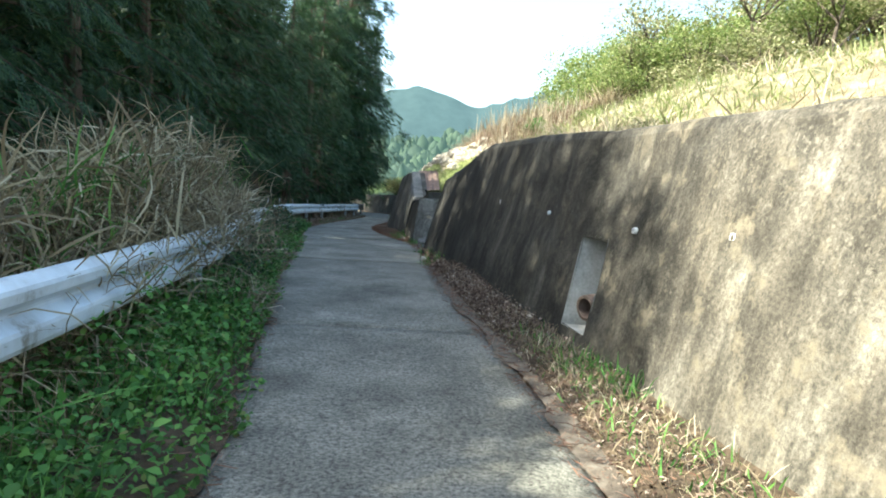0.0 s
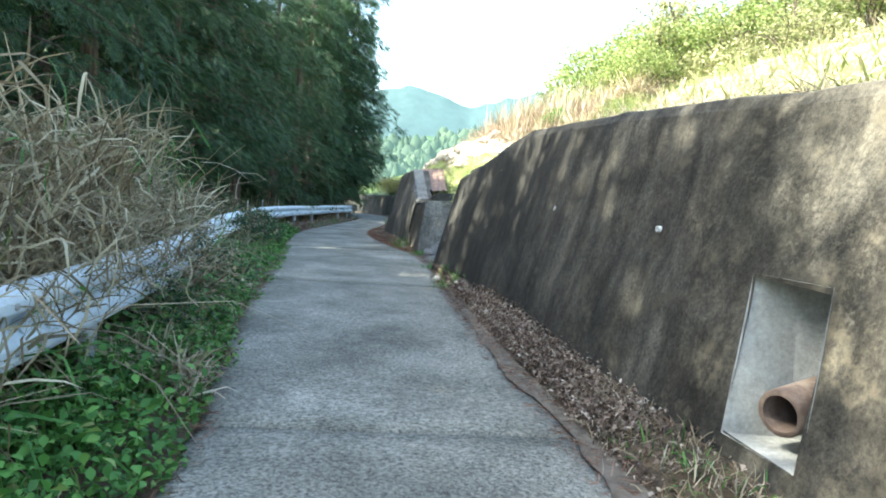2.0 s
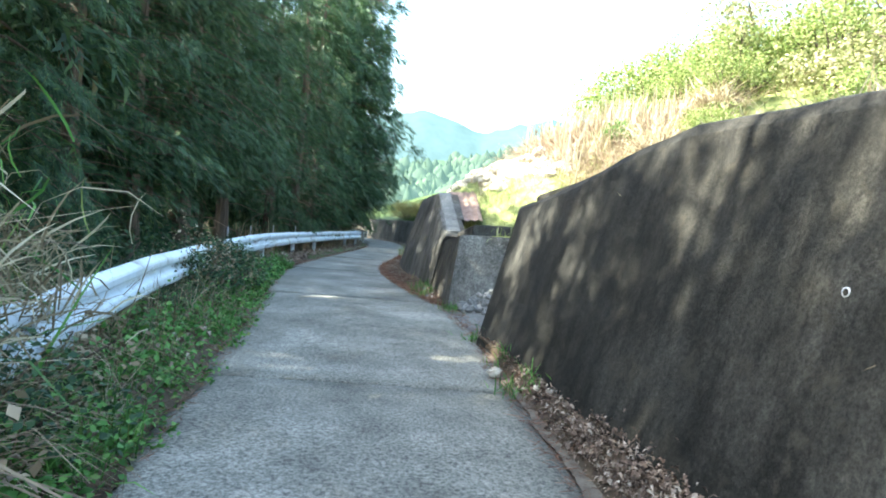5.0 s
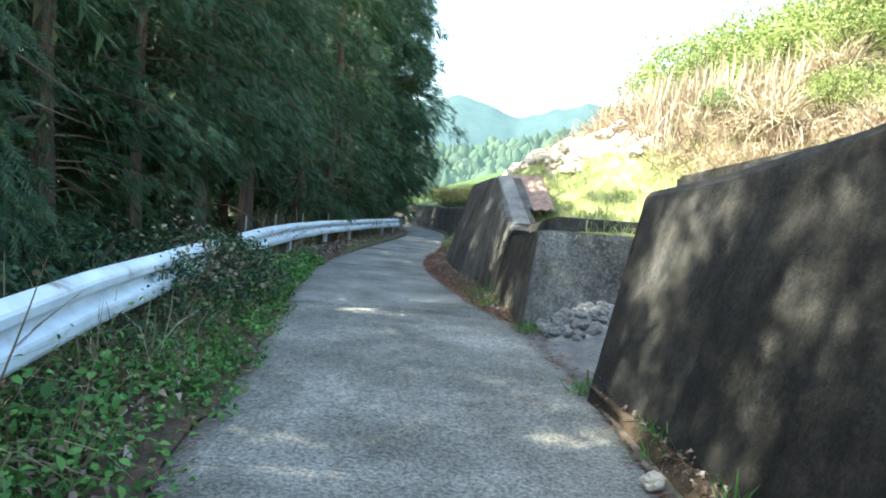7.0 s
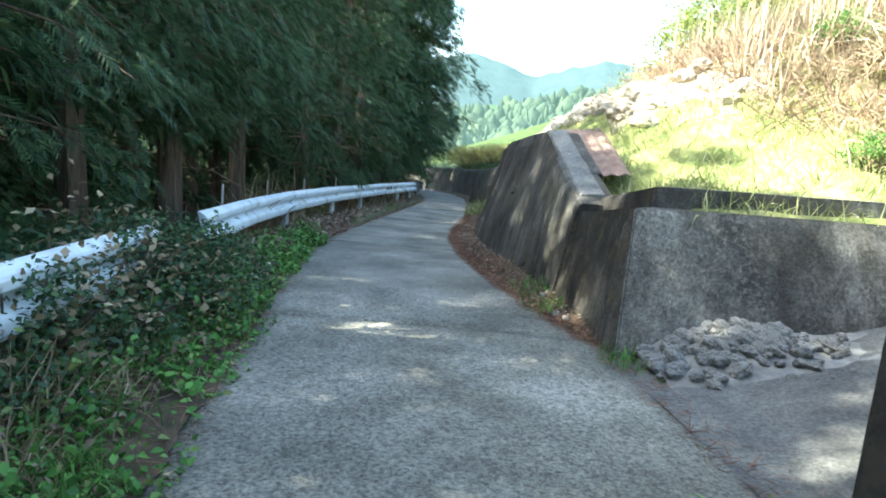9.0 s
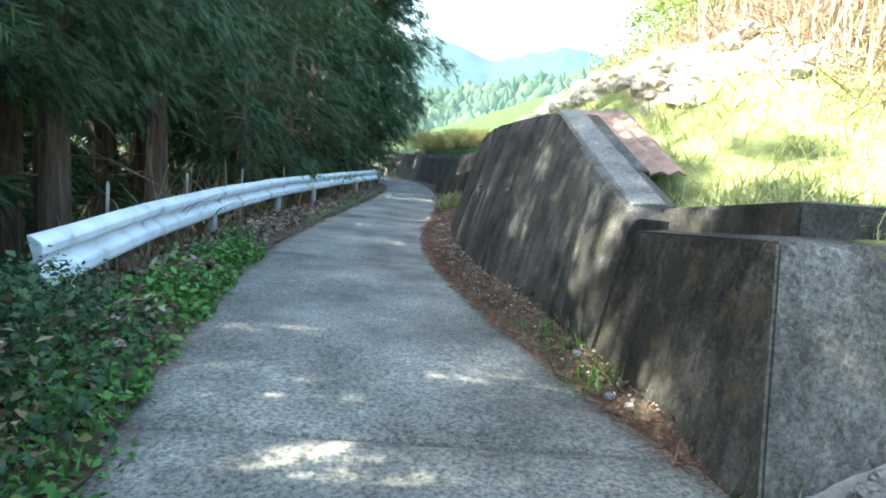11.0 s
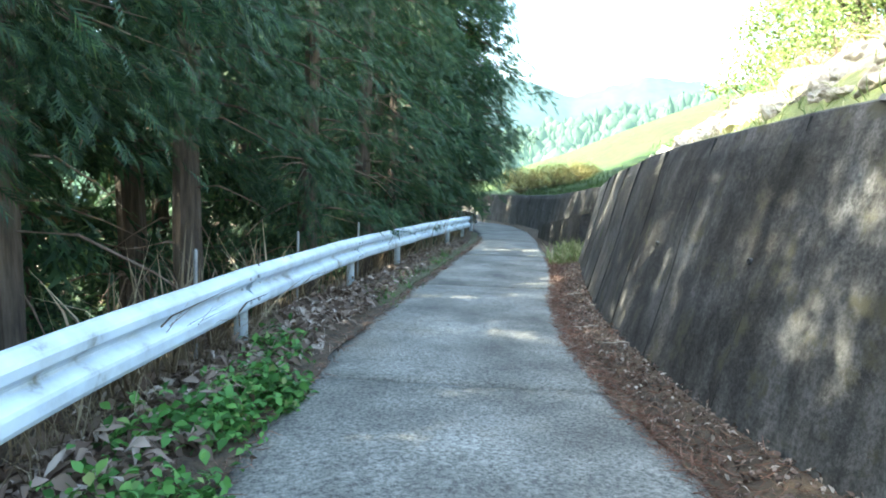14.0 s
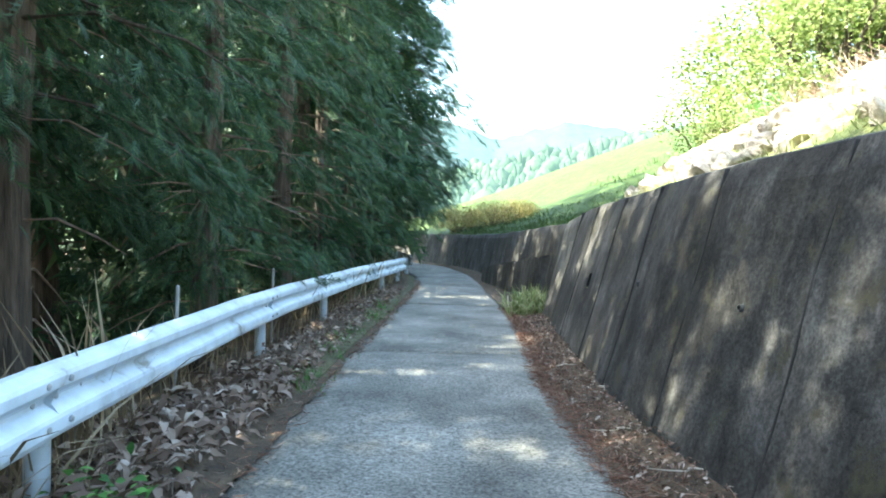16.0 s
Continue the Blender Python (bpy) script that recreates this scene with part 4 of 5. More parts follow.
def clumped(n, groups, spread, pick):
    """Places in clumps: pick(k) gives k clump centres as x, y."""
    cx, cy = pick(groups)
    i = rng.integers(0, groups, n)
    return cx[i] + rng.normal(0, spread, n), cy[i] + rng.normal(0, spread, n)


# tall dry reeds behind and over the near guard rail
def reed_bed(n, y0, y1, off0, off1, h0, h1, width, tilt, bends=(0.5, 1.1, 1.6, 2.2)):
    def centres(k):
        y = rng.uniform(y0, y1, k)
        return RAIL_X(y) - rng.uniform(off0, off1, k), y
    x, y = clumped(n, max(6, n // 45), 0.16, centres)
    h = rng.uniform(h0, h1, n) * np.interp(y, [y0 - 1, y0 + 1.5, y1 - 1.5, y1 + 0.6], [0.9, 1, 1, 0.45])
    return blades(at_ground(x, y, -0.03), h, bends, width * 0.62, tilt, 5)


stuff("reeds", both(reed_bed(2200, 2.6, 6.0, 0.45, 1.7, 0.8, 1.6, 0.0045, 0.16, (0.4, 0.8, 1.2, 1.6)), reed_bed(3800, 5.2, 9.2, 0.5, 2.3, 1.1, 2.2, 0.0055, 0.16, (0.3, 0.7, 1.1, 1.5)), reed_bed(2800, 6.8, 9.6, 0.15, 0.6, 0.6, 1.1, 0.0060, 0.34, (0.9, 1.5, 2.1)),
                    reed_bed(3000, 3.0, 9.0, 0.5, 1.8, 0.7, 1.2, 0.0060, 0.25, (1.1, 1.5, 1.8)), reed_bed(1400, 9.4, 13.8, 0.15, 1.5, 0.5, 1.15, 0.006, 0.3)), M_STRAW, "tall dry tan reed grass hanging over the guard rail", "reeds")
def reed_foliage(n, y0, y1, off0, off1, z0, z1, l0, l1):
    def centres(k):
        y = rng.uniform(y0, y1, k)
        return RAIL_X(y) - rng.uniform(off0, off1, k), y
    x, y = clumped(n, n // 60, 0.2, centres)
    p = at_ground(x, y)
    p[:, 2] += rng.uniform(z0, z1, n) * np.interp(y, [y0, y0 + 2], [0.75, 1])
    return blades(p, rng.uniform(l0, l1, n), (1.0, 1.6, 2.3), 0.015, 0.7, 4)


stuff("reed_fronds", both(reed_foliage(9500, 3.0, 9.2, 0.3, 1.9, 0.3, 1.6, 0.25, 0.6), reed_foliage(2600, 3.6, 9.4, -0.05, 0.5, 0.45, 1.0, 0.2, 0.45)), M_REED, "drooping dry reed leaves beside the guard rail", "reeds")
stuff("reed_leaves", both(reed_bed(900, 2.4, 12.5, 0.3, 1.8, 0.7, 1.5, 0.010, 0.35), reed_foliage(900, 3.0, 9.2, 0.1, 1.9, 0.3, 1.5, 0.25, 0.5)), M_WEED, "green blades growing among dry reeds", "reeds")
# dry stalks along the later rail
def stalk_row(n, y0, y1, off0, off1, h0, h1, width=0.008):
    y = rng.uniform(y0, y1, n)
    x = RAIL_X(y) - rng.uniform(off0, off1, n)
    return blades(at_ground(x, y, -0.03), rng.uniform(h0, h1, n), (0.2, 0.6, 1.1), width, 0.2)


stuff("dry_grass", both(stalk_row(300, 16.2, 30, 0.08, 0.6, 0.35, 0.85), stalk_row(220, 30, 36.5, -0.1, 0.6, 0.5, 1.1), stalk_row(120, 19.5, 22.5, 0.05, 0.5, 0.7, 1.15)), M_STRAW, "dry grass stalks round the guard rail posts", "grass")


# low broad-leaved weeds on the verge
def weed_patch(n, y0, y1, d0, d1, size, lift, groups=None, spread=0.14):
    def centres(k):
        y = rng.uniform(y0, y1, k)
        return EDGE_L(y) - rng.uniform(d0, d1, k), y
    x, y = clumped(n, groups or max(4, n // 40), spread, centres)
    x = np.minimum(x, EDGE_L(y) + 0.07 * rng.random(n) - min(0.0, d0))
    h = np.abs(rng.normal(0, lift, n)) + 0.02
    return leaves(at_ground(x, y) + np.stack([0 * h, 0 * h, h], 1), rng.uniform(*size, n), 0.6)


def verge_grass(n, y0, y1, d0, d1, h0, h1, width=0.016):
    def centres(k):
        y = rng.uniform(y0, y1, k)
        return EDGE_L(y) - rng.uniform(d0, d1, k), y
    x, y = clumped(n, max(4, n // 26), 0.07, centres)
    return blades(at_ground(x, y, -0.02), rng.uniform(h0, h1, n), (0.3, 0.8, 1.4), width, 0.35)


stuff("weeds", both(weed_patch(5200, 3.0, 10.0, 0.45, 1.15, (0.03, 0.075), 0.22, 60, 0.2), weed_patch(3600, 9.5, 15.8, 0.3, 1.1, (0.03, 0.07), 0.17, 44, 0.18), weed_patch(12000, 0.5, 9.5, 0.06, 1.05, (0.025, 0.07), 0.13, None, 0.2), weed_patch(4600, 9.0, 16, 0.04, 0.95, (0.025, 0.065), 0.07, None, 0.16), weed_patch(1500, 4.5, 8.5, 0.1, 0.7, (0.03, 0.07), 0.16, 16, 0.2)), M_WEED, "low green broad-leaved weeds on the verge", "weeds")
stuff("verge_grass", both(verge_grass(2600, 0.5, 9.5, 0.05, 1.0, 0.12, 0.38), verge_grass(1600, 9, 16.5, 0.05, 0.8, 0.1, 0.3), verge_grass(500, 23, 30, 0.02, 0.3, 0.08, 0.22)), M_WEED, "short green grass tufts at the lane edge", "grass")
stuff("withered_grass", both(verge_grass(1500, 8.0, 16.2, 0.5, 1.2, 0.25, 0.62, 0.007), verge_grass(900, 16.0, 22.0, 0.5, 1.1, 0.15, 0.4, 0.007), verge_grass(800, 1.0, 9.5, 0.25, 1.1, 0.2, 0.45, 0.008), verge_grass(1100, 9.0, 16.2, 0.2, 1.0, 0.15, 0.42, 0.009)), M_STRAW, "withered straw-coloured grass on the verge", "grass")
# ivy creeping over the edge of the lane
stuff("ivy", both(weed_patch(1500, 9.5, 15.8, -0.13, 0.2, (0.025, 0.06), 0.05, 24, 0.13), weed_patch(700, 3.0, 9.5, -0.1, 0.15, (0.025, 0.06), 0.05, 14, 0.12), weed_patch(1500, 15.6, 18.4, 0.0, 0.55, (0.035, 0.08), 0.06, 22, 0.13), weed_patch(2900, 17.4, 21.0, -0.08, 0.42, (0.035, 0.085), 0.08, 19, 0.12)), M_WEED, "green ivy creeping onto the concrete lane", "ivy")

# dead leaves
def litter(n, y0, y1, edge, d0, d1, size, lift=0.03, groups=0):
    y = rng.uniform(y0, y1, n)
    x = edge(y) + rng.uniform(d0, d1, n)
    if groups:
        cy = rng.uniform(y0, y1, groups)
        y = cy[rng.integers(0, groups, n)] + rng.normal(0, 0.25, n)
        x = edge(y) + np.clip(rng.normal((d0 + d1) / 2, (d1 - d0) / 3, n), d0, d1)
    return leaves(at_ground(x, y) + np.stack([0 * x, 0 * x, np.abs(rng.normal(0, lift, n)) + 0.012], 1), np.stack([rng.uniform(*size, n) * rng.uniform(0.5, 1.0, n), rng.uniform(*size, n), rng.uniform(*size, n)], 1), 0.5, 0.6)


stuff("dead_leaves", both(litter(4200, 1.0, 12.8, EDGE_R, -0.13, 0.16, (0.008, 0.028), 0.006), litter(7500, 5.6, 9.8, EDGE_R, 0.08, 0.42, (0.014, 0.05), 0.05), litter(1500, 1.5, 6.2, EDGE_R, 0.05, 0.6, (0.015, 0.05), 0.02), litter(900, 9.5, 12.8, EDGE_R, 0.03, 0.22, (0.025, 0.06), 0.02),
                           litter(3800, 15.5, 28.5, EDGE_R, 0.0, 0.42, (0.02, 0.05), 0.015)), M_LITTER, "brown dead leaves piled along the wall foot", "dead leaves")
left_edge = lambda y: -0.0 + EDGE_L(y)
stuff("fallen_leaves", both(litter(3600, 15.5, 24.5, left_edge, -1.05, -0.12, (0.06, 0.15), 0.05), litter(1500, 23, 33, left_edge, -1.0, -0.15, (0.04, 0.10), 0.04), litter(2600, 8, 16, left_edge, -1.1, -0.1, (0.03, 0.08), 0.07), litter(700, 19, 34, left_edge, -0.3, 0.12, (0.025, 0.06), 0.05)), M_DRY, "curled brown fallen leaves under the guard rail", "dead leaves")
needle_v, needle_f = blade_template(0.8, 0.018)
n = 18200
y = np.concatenate([rng.uniform(15.5, 30, 12000), rng.uniform(1, 15.5, 3200), rng.uniform(1, 36, 3000)])
x = np.where(np.arange(n) < 15200, EDGE_R(y) + np.abs(rng.normal(0.03, 0.24, n)) - 0.12, EDGE_L(y) - np.abs(rng.normal(0.02, 0.12, n)) + 0.12)
d = rng.normal(0, 1, (n, 3)) * (1, 1, 0.1)
pts = np.stack([x, y, np.maximum(gz(x, y), ROAD_Z(y) + 0.004) + 0.006], 1)
R = frames(d, roll=rng.uniform(0, 6.28, n))[:, :, [0, 2, 1]]
stuff("needle_litter", scatter(needle_v, needle_f, pts, R, rng.uniform(0.05, 0.13, n)), M_NEEDLE, "reddish brown needle litter along the lane edge", "needle litter")

# tufts at the foot of the walls
def tufts(name, places, h, n, mat, label, r=0.12):
    for cx, cy in places:
        x, y = cx + rng.normal(0, r, n), cy + rng.normal(0, r, n)
        tagged(part_np(name, *blades(np.stack([x, y, np.maximum(gz(x, y), ROAD_Z(y)) - 0.02], 1), rng.uniform(0.4, 1, n) * h, (0.3, 0.8, 1.4), 0.028, 0.35), mat), label, "grass tuft", "tufts at the wall foot", "stuff")


tufts("grass_tuft", [(0.47, 12.9), (0.62, 11.7), (0.02, 17.15), (-0.1, 17.5), (0.3, 15.1), (1.55, 4.0), (1.35, 4.4), (0.55, 10.9), (-0.02, 16.6)], 0.2, 90, M_WEED, "small green grass tuft at the wall foot")
tufts("tall_grass_tuft", [(-0.15, 29.2), (-0.05, 29.8), (-0.22, 28.9)], 0.5, 240, M_GRASS, "tall fresh green grass clump at the wall end", 0.16)

# ---- the hillside ----
def bank_places(n, y0, y1, s0, s1):
    y = rng.uniform(y0, y1, n)
    foot, top = wall_line(y)
    back = np.where((y > 12.9) & (y < 15.75), foot + 0.3, foot + 0.28 * (top - ROAD_Z(y)) + 0.26)
    return back + rng.uniform(s0 ** 0.5, s1 ** 0.5, n) ** 2, y


def bank_grass(n, y0, y1, s0, s1, h0, h1, width=0.02, tilt=0.4, bends=(0.4, 0.9, 1.5)):
    def centres(k):
        return bank_places(k, y0, y1, s0, s1)
    x, y = clumped(n, max(8, n // 6), 0.2, centres)
    return blades(at_ground(x, y, -0.04), rng.uniform(h0, h1, n), bends, width, tilt)


stuff("bank_straw", both(bank_grass(15000, 1.5, 11.5, 0, 6.5, 0.05, 0.17, 0.02), bank_grass(900, 1, 11, 0.0, 0.25, 0.12, 0.36, 0.016, 0.7), bank_grass(9000, -1, 15, 2.4, 11, 0.12, 0.38, 0.022, 0.6)), M_HAY, "dry yellow mown grass on the bank above the wall", "grass")
stuff("bank_grass", both(bank_grass(3000, 5, 11.5, 0.3, 3.5, 0.08, 0.26, 0.03), bank_grass(16000, 12.9, 19.5, 0.02, 6.0, 0.08, 0.3, 0.02), bank_grass(1500, 11.3, 12.9, 0.5, 4.0, 0.1, 0.3, 0.03), bank_grass(7000, 19.5, 28.5, 0.0, 4.0, 0.07, 0.2, 0.025), bank_grass(5000, 15, 27.5, 6, 26, 0.15, 0.35, 0.03)), M_GRASS, "bright green grass on the sunny hillside", "grass")
stuff("fresh_grass", both(bank_grass(13000, 27.6, 46, 0.0, 10, 0.12, 0.32, 0.03), bank_grass(5000, 27.6, 50, 8, 26, 0.2, 0.45, 0.035)), M_FRESH, "lush green grass on the slope above the far wall", "grass")
stuff("cut_reeds", both(bank_grass(9000, 16.8, 23, 2.4, 6.0, 0.4, 0.85, 0.006, 0.9, (0.8, 1.5, 2.2)), bank_grass(4500, 18.5, 27, 1.7, 5, 0.3, 0.7, 0.007, 0.9, (0.8, 1.5, 2.2)), bank_grass(1200, 22, 28, 5, 12, 0.6, 1.2, 0.008, 0.5)), M_FALLEN, "flattened pinkish brown reeds on the hillside", "reeds")
for cx, cy, n, h in ((4.35, 18.6, 520, 1.25), (5.4, 17.6, 320, 1.0), (6.2, 20.0, 360, 1.2)):
    x, y = cx + rng.normal(0, 0.12, n), cy + rng.normal(0, 0.12, n)
    tagged(part_np("pampas_grass", *blades(at_ground(x, y, -0.03), rng.uniform(0.6, 1, n) * h, (1.1, 1.5, 1.9), 0.008, 0.4), M_HAY), "pale drooping pampas grass clump on the hillside", "grass clump", "pampas clumps", "stuff")
stuff("standing_reeds", both(bank_grass(460, 19.0, 22.5, 2.4, 5.0, 0.7, 1.15, 0.012, 0.10, (0.1, 0.25, 0.5)), bank_grass(300, 24, 34, 6, 10, 0.7, 1.2, 0.012, 0.10, (0.1, 0.25, 0.5))), M_HAY, "pale upright dry reed stalks on the hillside", "reeds")


def boulder(seed, size, mat, stretch=(1, 1, 1), rough=0.35):
    bm = bmesh.new()
    bmesh.ops.create_icosphere(bm, subdivisions=3, radius=1)
    o = Vector((seed * 3.7, seed * 1.3, seed))
    for v in bm.verts:
        k = 1 + rough * noise.noise(v.co * 1.1 + o) + 0.3 * rough * noise.noise(v.co * 3 + o)
        c = v.co * k
        c = Vector([round(q * 2.6) / 2.6 * 0.55 + q * 0.45 for q in c])
        v.co = Vector((c.x * size * stretch[0], c.y * size * stretch[1], c.z * size * stretch[2]))
    me = bpy.data.meshes.new("boulder")
    bm.to_mesh(me)
    bm.free()
    me.materials.append(mat)
    return me


ROCKS = [boulder(i + 1, 1.0, M_ROCK, (0.95, 1.15, 0.6), 0.5) for i in range(5)]
r = random.Random(5)
for i in range(210):
    y = 19.4 + 8.2 * (i / 210) + r.uniform(-0.15, 0.15)
    foot, top = (float(q) for q in wall_line(y))
    s = 0.5 + 1.7 * r.random() ** 1.2 + (0.35 if y < 20.3 else 0)
    x = foot + 0.28 * (top - 0.1) + 0.26 + s
    ob = new("rock", ROCKS[i % 5])
    k = r.uniform(0.06, 0.12) if r.random() < 0.6 else r.uniform(0.12, 0.24)
    ob.matrix_basis = pose(x, y, ground_z(x, y) - 0.3 * k, r.uniform(-28, 28), -30 + r.uniform(-25, 25), r.uniform(0, 360)) @ Matrix.Scale(k, 4)
    tagged(ob, "pale broken rock in the cut hillside", "rock", "rocks in the bank")

STONES = [boulder(i + 21, 1.0, M_STONE, (1.0, 0.8, 0.6), 0.3) for i in range(4)]
def apron_z(x, y):
    e = float(EDGE_R(y))
    return float(ROAD_Z(y)) - 0.015 + 0.66 * max(0.0, (x - e) / (3.2 - e)) ** 1.2


def heap(x, y):
    """Height of the rubble over the apron."""
    return 0.21 * math.exp(-((x - 0.95) / 0.5) ** 2) * max(0.0, min(1.0, 1 - (15.12 - y) / 0.6)) + 0.02


V = []
for gy in np.linspace(14.5, 15.24, 14):
    for gx in np.linspace(0.45, 2.3, 30):
        V.append((gx, gy, apron_z(gx, gy) + heap(gx, gy) - 0.03 + 0.015 * noise.noise(Vector((gx * 9, gy * 9, 0)))))
stuff("gravel", (np.array(V), grid_faces(14, 30)), M_STONE, "grey gravel heaped against the low wall", "gravel")
for i in range(240):
    x, y = 0.95 + r.gauss(0, 0.33), 15.16 - abs(r.gauss(0, 0.26))
    x = max(0.42, x)
    k = r.uniform(0.022, 0.05) if r.random() < 0.7 else r.uniform(0.05, 0.085)
    ob = new("stone", STONES[i % 4])
    ob.matrix_basis = pose(x, y, apron_z(x, y) + heap(x, y) - 0.02 + 0.15 * k, r.uniform(-40, 40), r.uniform(-40, 40), r.uniform(0, 360)) @ Matrix.Scale(k, 4)
    tagged(ob, "grey rubble stone heaped on the drain apron", "stone", "rubble on the apron")
for x, y, k, mat in ((0.39, 11.32, 0.062, M_ROCK), (0.62, 10.7, 0.03, M_ROCK), (-0.02, 16.35, 0.035, M_STONE), (0.05, 16.2, 0.03, M_ROCK), (-0.05, 17.0, 0.04, M_STONE), (1.25, 6.0, 0.03, M_ROCK), (0.75, 8.7, 0.05, M_ROCK)):
    ob = new("stone", boulder(int(y * 7), k, mat, (1, 0.85, 0.75), 0.3))
    ob.location = (x, y, max(ground_z(x, y), float(ROAD_Z(y))) + 0.6 * k)
    tagged(ob, "loose pale stone lying at the edge of the lane", "stone", "loose stones")

# rusty sheet leaning behind the shoulder
V = []
for i in range(9):
    for j in range(7):
        u, w = i / 8, j / 6
        V.append((0.40 + 0.58 * u, 19.75 - 1.7 * w, 2.02 - 0.60 * w + 0.05 * u + 0.02 * math.sin(u * 24)))
F = grid_faces(9, 7).tolist()
bm = bm_from(V, F)
bmesh.ops.solidify(bm, geom=bm.faces[:], thickness=0.012)
me = bpy.data.meshes.new("rusty_sheet")
bm.to_mesh(me)
bm.free()
me.materials.append(M_RUST)
tagged(new("rusty_sheet", me), "rusty brown corrugated sheet lying behind the wall shoulder", "metal sheet")


def bush(name, seed, width, height, count, leaf, mat, label, category="bush", stem=0.03, hollow=0.35):
    """Several stems, each with clumps of leaves round its upper part."""
    q = np.random.default_rng(seed)
    ob = new(name)
    limbs, pos = [], []
    lobes = 9 + int(width * 2)
    for i in range(lobes):
        a, rr = i * 2.4, width * 0.5 * math.sqrt((i + 0.5) / lobes)
        top = np.array((math.cos(a) * rr, math.sin(a) * rr, height * (1 - 0.45 * (rr / (width * 0.5)) ** 2) * q.uniform(0.7, 0.95)))
        mid = top * (0.45, 0.45, 0.55) + q.normal(0, 0.05 * width, 3) * (1, 1, 0.3)
        limbs.append(tube([(0.06 * math.cos(a), 0.06 * math.sin(a), -0.1), mid, top], [stem * width * 0.5 + 0.01, stem * width * 0.3, 0.006], 5))
        n = int(count * 2.2) // lobes
        d = q.normal(0, 1, (n, 3))
        d /= np.linalg.norm(d, axis=1, keepdims=True)
        rad = width * q.uniform(0.13, 0.24) * (hollow + (1 - hollow) * q.random(n) ** 0.4)
        p = top + d * rad[:, None] * (1, 1, 0.8) - (0, 0, 0.05 * width)
        k = n // 3
        p[:k] = mid + (top - mid) * q.random((k, 1)) + q.normal(0, 0.09 * width, (k, 3))
        pos.append(p)
    for v, f in limbs:
        part("stem", bm_from(v, f), M_BARK, ob)
    pos = np.vstack(pos)
    pos[:, 2] = np.maximum(pos[:, 2], 0.02)
    part_np("foliage", *leaves(pos, q.uniform(0.5, 1.0, len(pos)) * leaf, 0.7, 0.25, True), mat, ob)
    return tagged(ob, label, category)


def plant(kind, spots, group):
    for i, (x, y, s) in enumerate(spots):
        m = pose(x, y, ground_z(x, y) - 0.05, 0, 0, i * 67) @ Matrix.Scale(s, 4)
        if i == 0:
            kind.matrix_basis = m
            tagged(kind, group=group)
        else:
            c = copy_thing(kind, pose(0, 0, 0))
            c.matrix_basis = m


plant(bush("bush", 3, 3.2, 3.0, 1500, 0.155, M_BUSH, "fresh green bush on the sunny hillside"), [(9.2, 30.5, 1.05), (7.8, 21.8, 0.8), (6.6, 20.2, 0.5), (9.2, 20.8, 0.8), (5.4, 18.6, 0.4), (8.2, 17.6, 0.6), (12, 14, 0.55), (14, 17, 0.8), (13, 20.5, 0.75), (16.5, 20, 1.0), (11, 18, 0.5), (17, 15, 0.9), (12.5, 10, 0.5), (15.5, 12, 0.7), (18, 24, 1.2), (7.5, 24.6, 0.8), (8.9, 25.6, 0.95), (12.0, 33.5, 1.2), (10.5, 41, 1.3), (10, 46, 1.4), (20, 37, 1.8), (24, 32, 1.6), (16, 36, 1.4), (18.5, 43, 1.6), (8.2, 40, 0.9), (13.5, 29, 0.9), (16, 31, 1.2), (15.5, 26.5, 1.0)], "bushes on the hill")
plant(bush("large_bush", 6, 8.5, 7.5, 4600, 0.24, M_BUSH, "large rounded green bush on the sunny hilltop"), [(13.8, 43, 1.0), (18.5, 41.5, 0.9)], "large bushes on the hill")
plant(bush("young_tree", 9, 4.2, 6.0, 1500, 0.26, M_BUSH, "slender leafy young tree on the hilltop", "tree", 0.02, 0.5), [(14.5, 44, 1.0), (19, 47, 1.2), (22, 42, 1.1), (25, 46, 1.3), (12.5, 50, 1.1), (18, 54, 1.2), (28, 40, 1.3), (24, 35, 1.1), (20, 30, 1.0), (26, 28, 1.2), (31, 33, 1.3)], "trees on the hill")
plant(bush("pale_scrub", 37, 3.0, 1.3, 1700, 0.14, M_SCRUB, "pale yellow-green scrub on the dry hillside"), [(7.0, 12.5, 0.55), (8.6, 13.5, 0.7), (10, 12.0, 0.7), (7.6, 15.5, 0.7), (9.6, 16.5, 0.9), (11.5, 15.0, 0.9), (7.2, 18.0, 0.7), (8.8, 19.5, 0.9), (11, 19.5, 1.0), (13, 17.5, 1.1), (10.4, 22.5, 1.0), (12.8, 22.5, 1.1), (6.4, 25.5, 0.5), (15, 20.5, 1.2), (9.4, 10.6, 0.5), (11.6, 10.4, 0.7), (13.6, 13.0, 1.0)], "scrub on the hill")


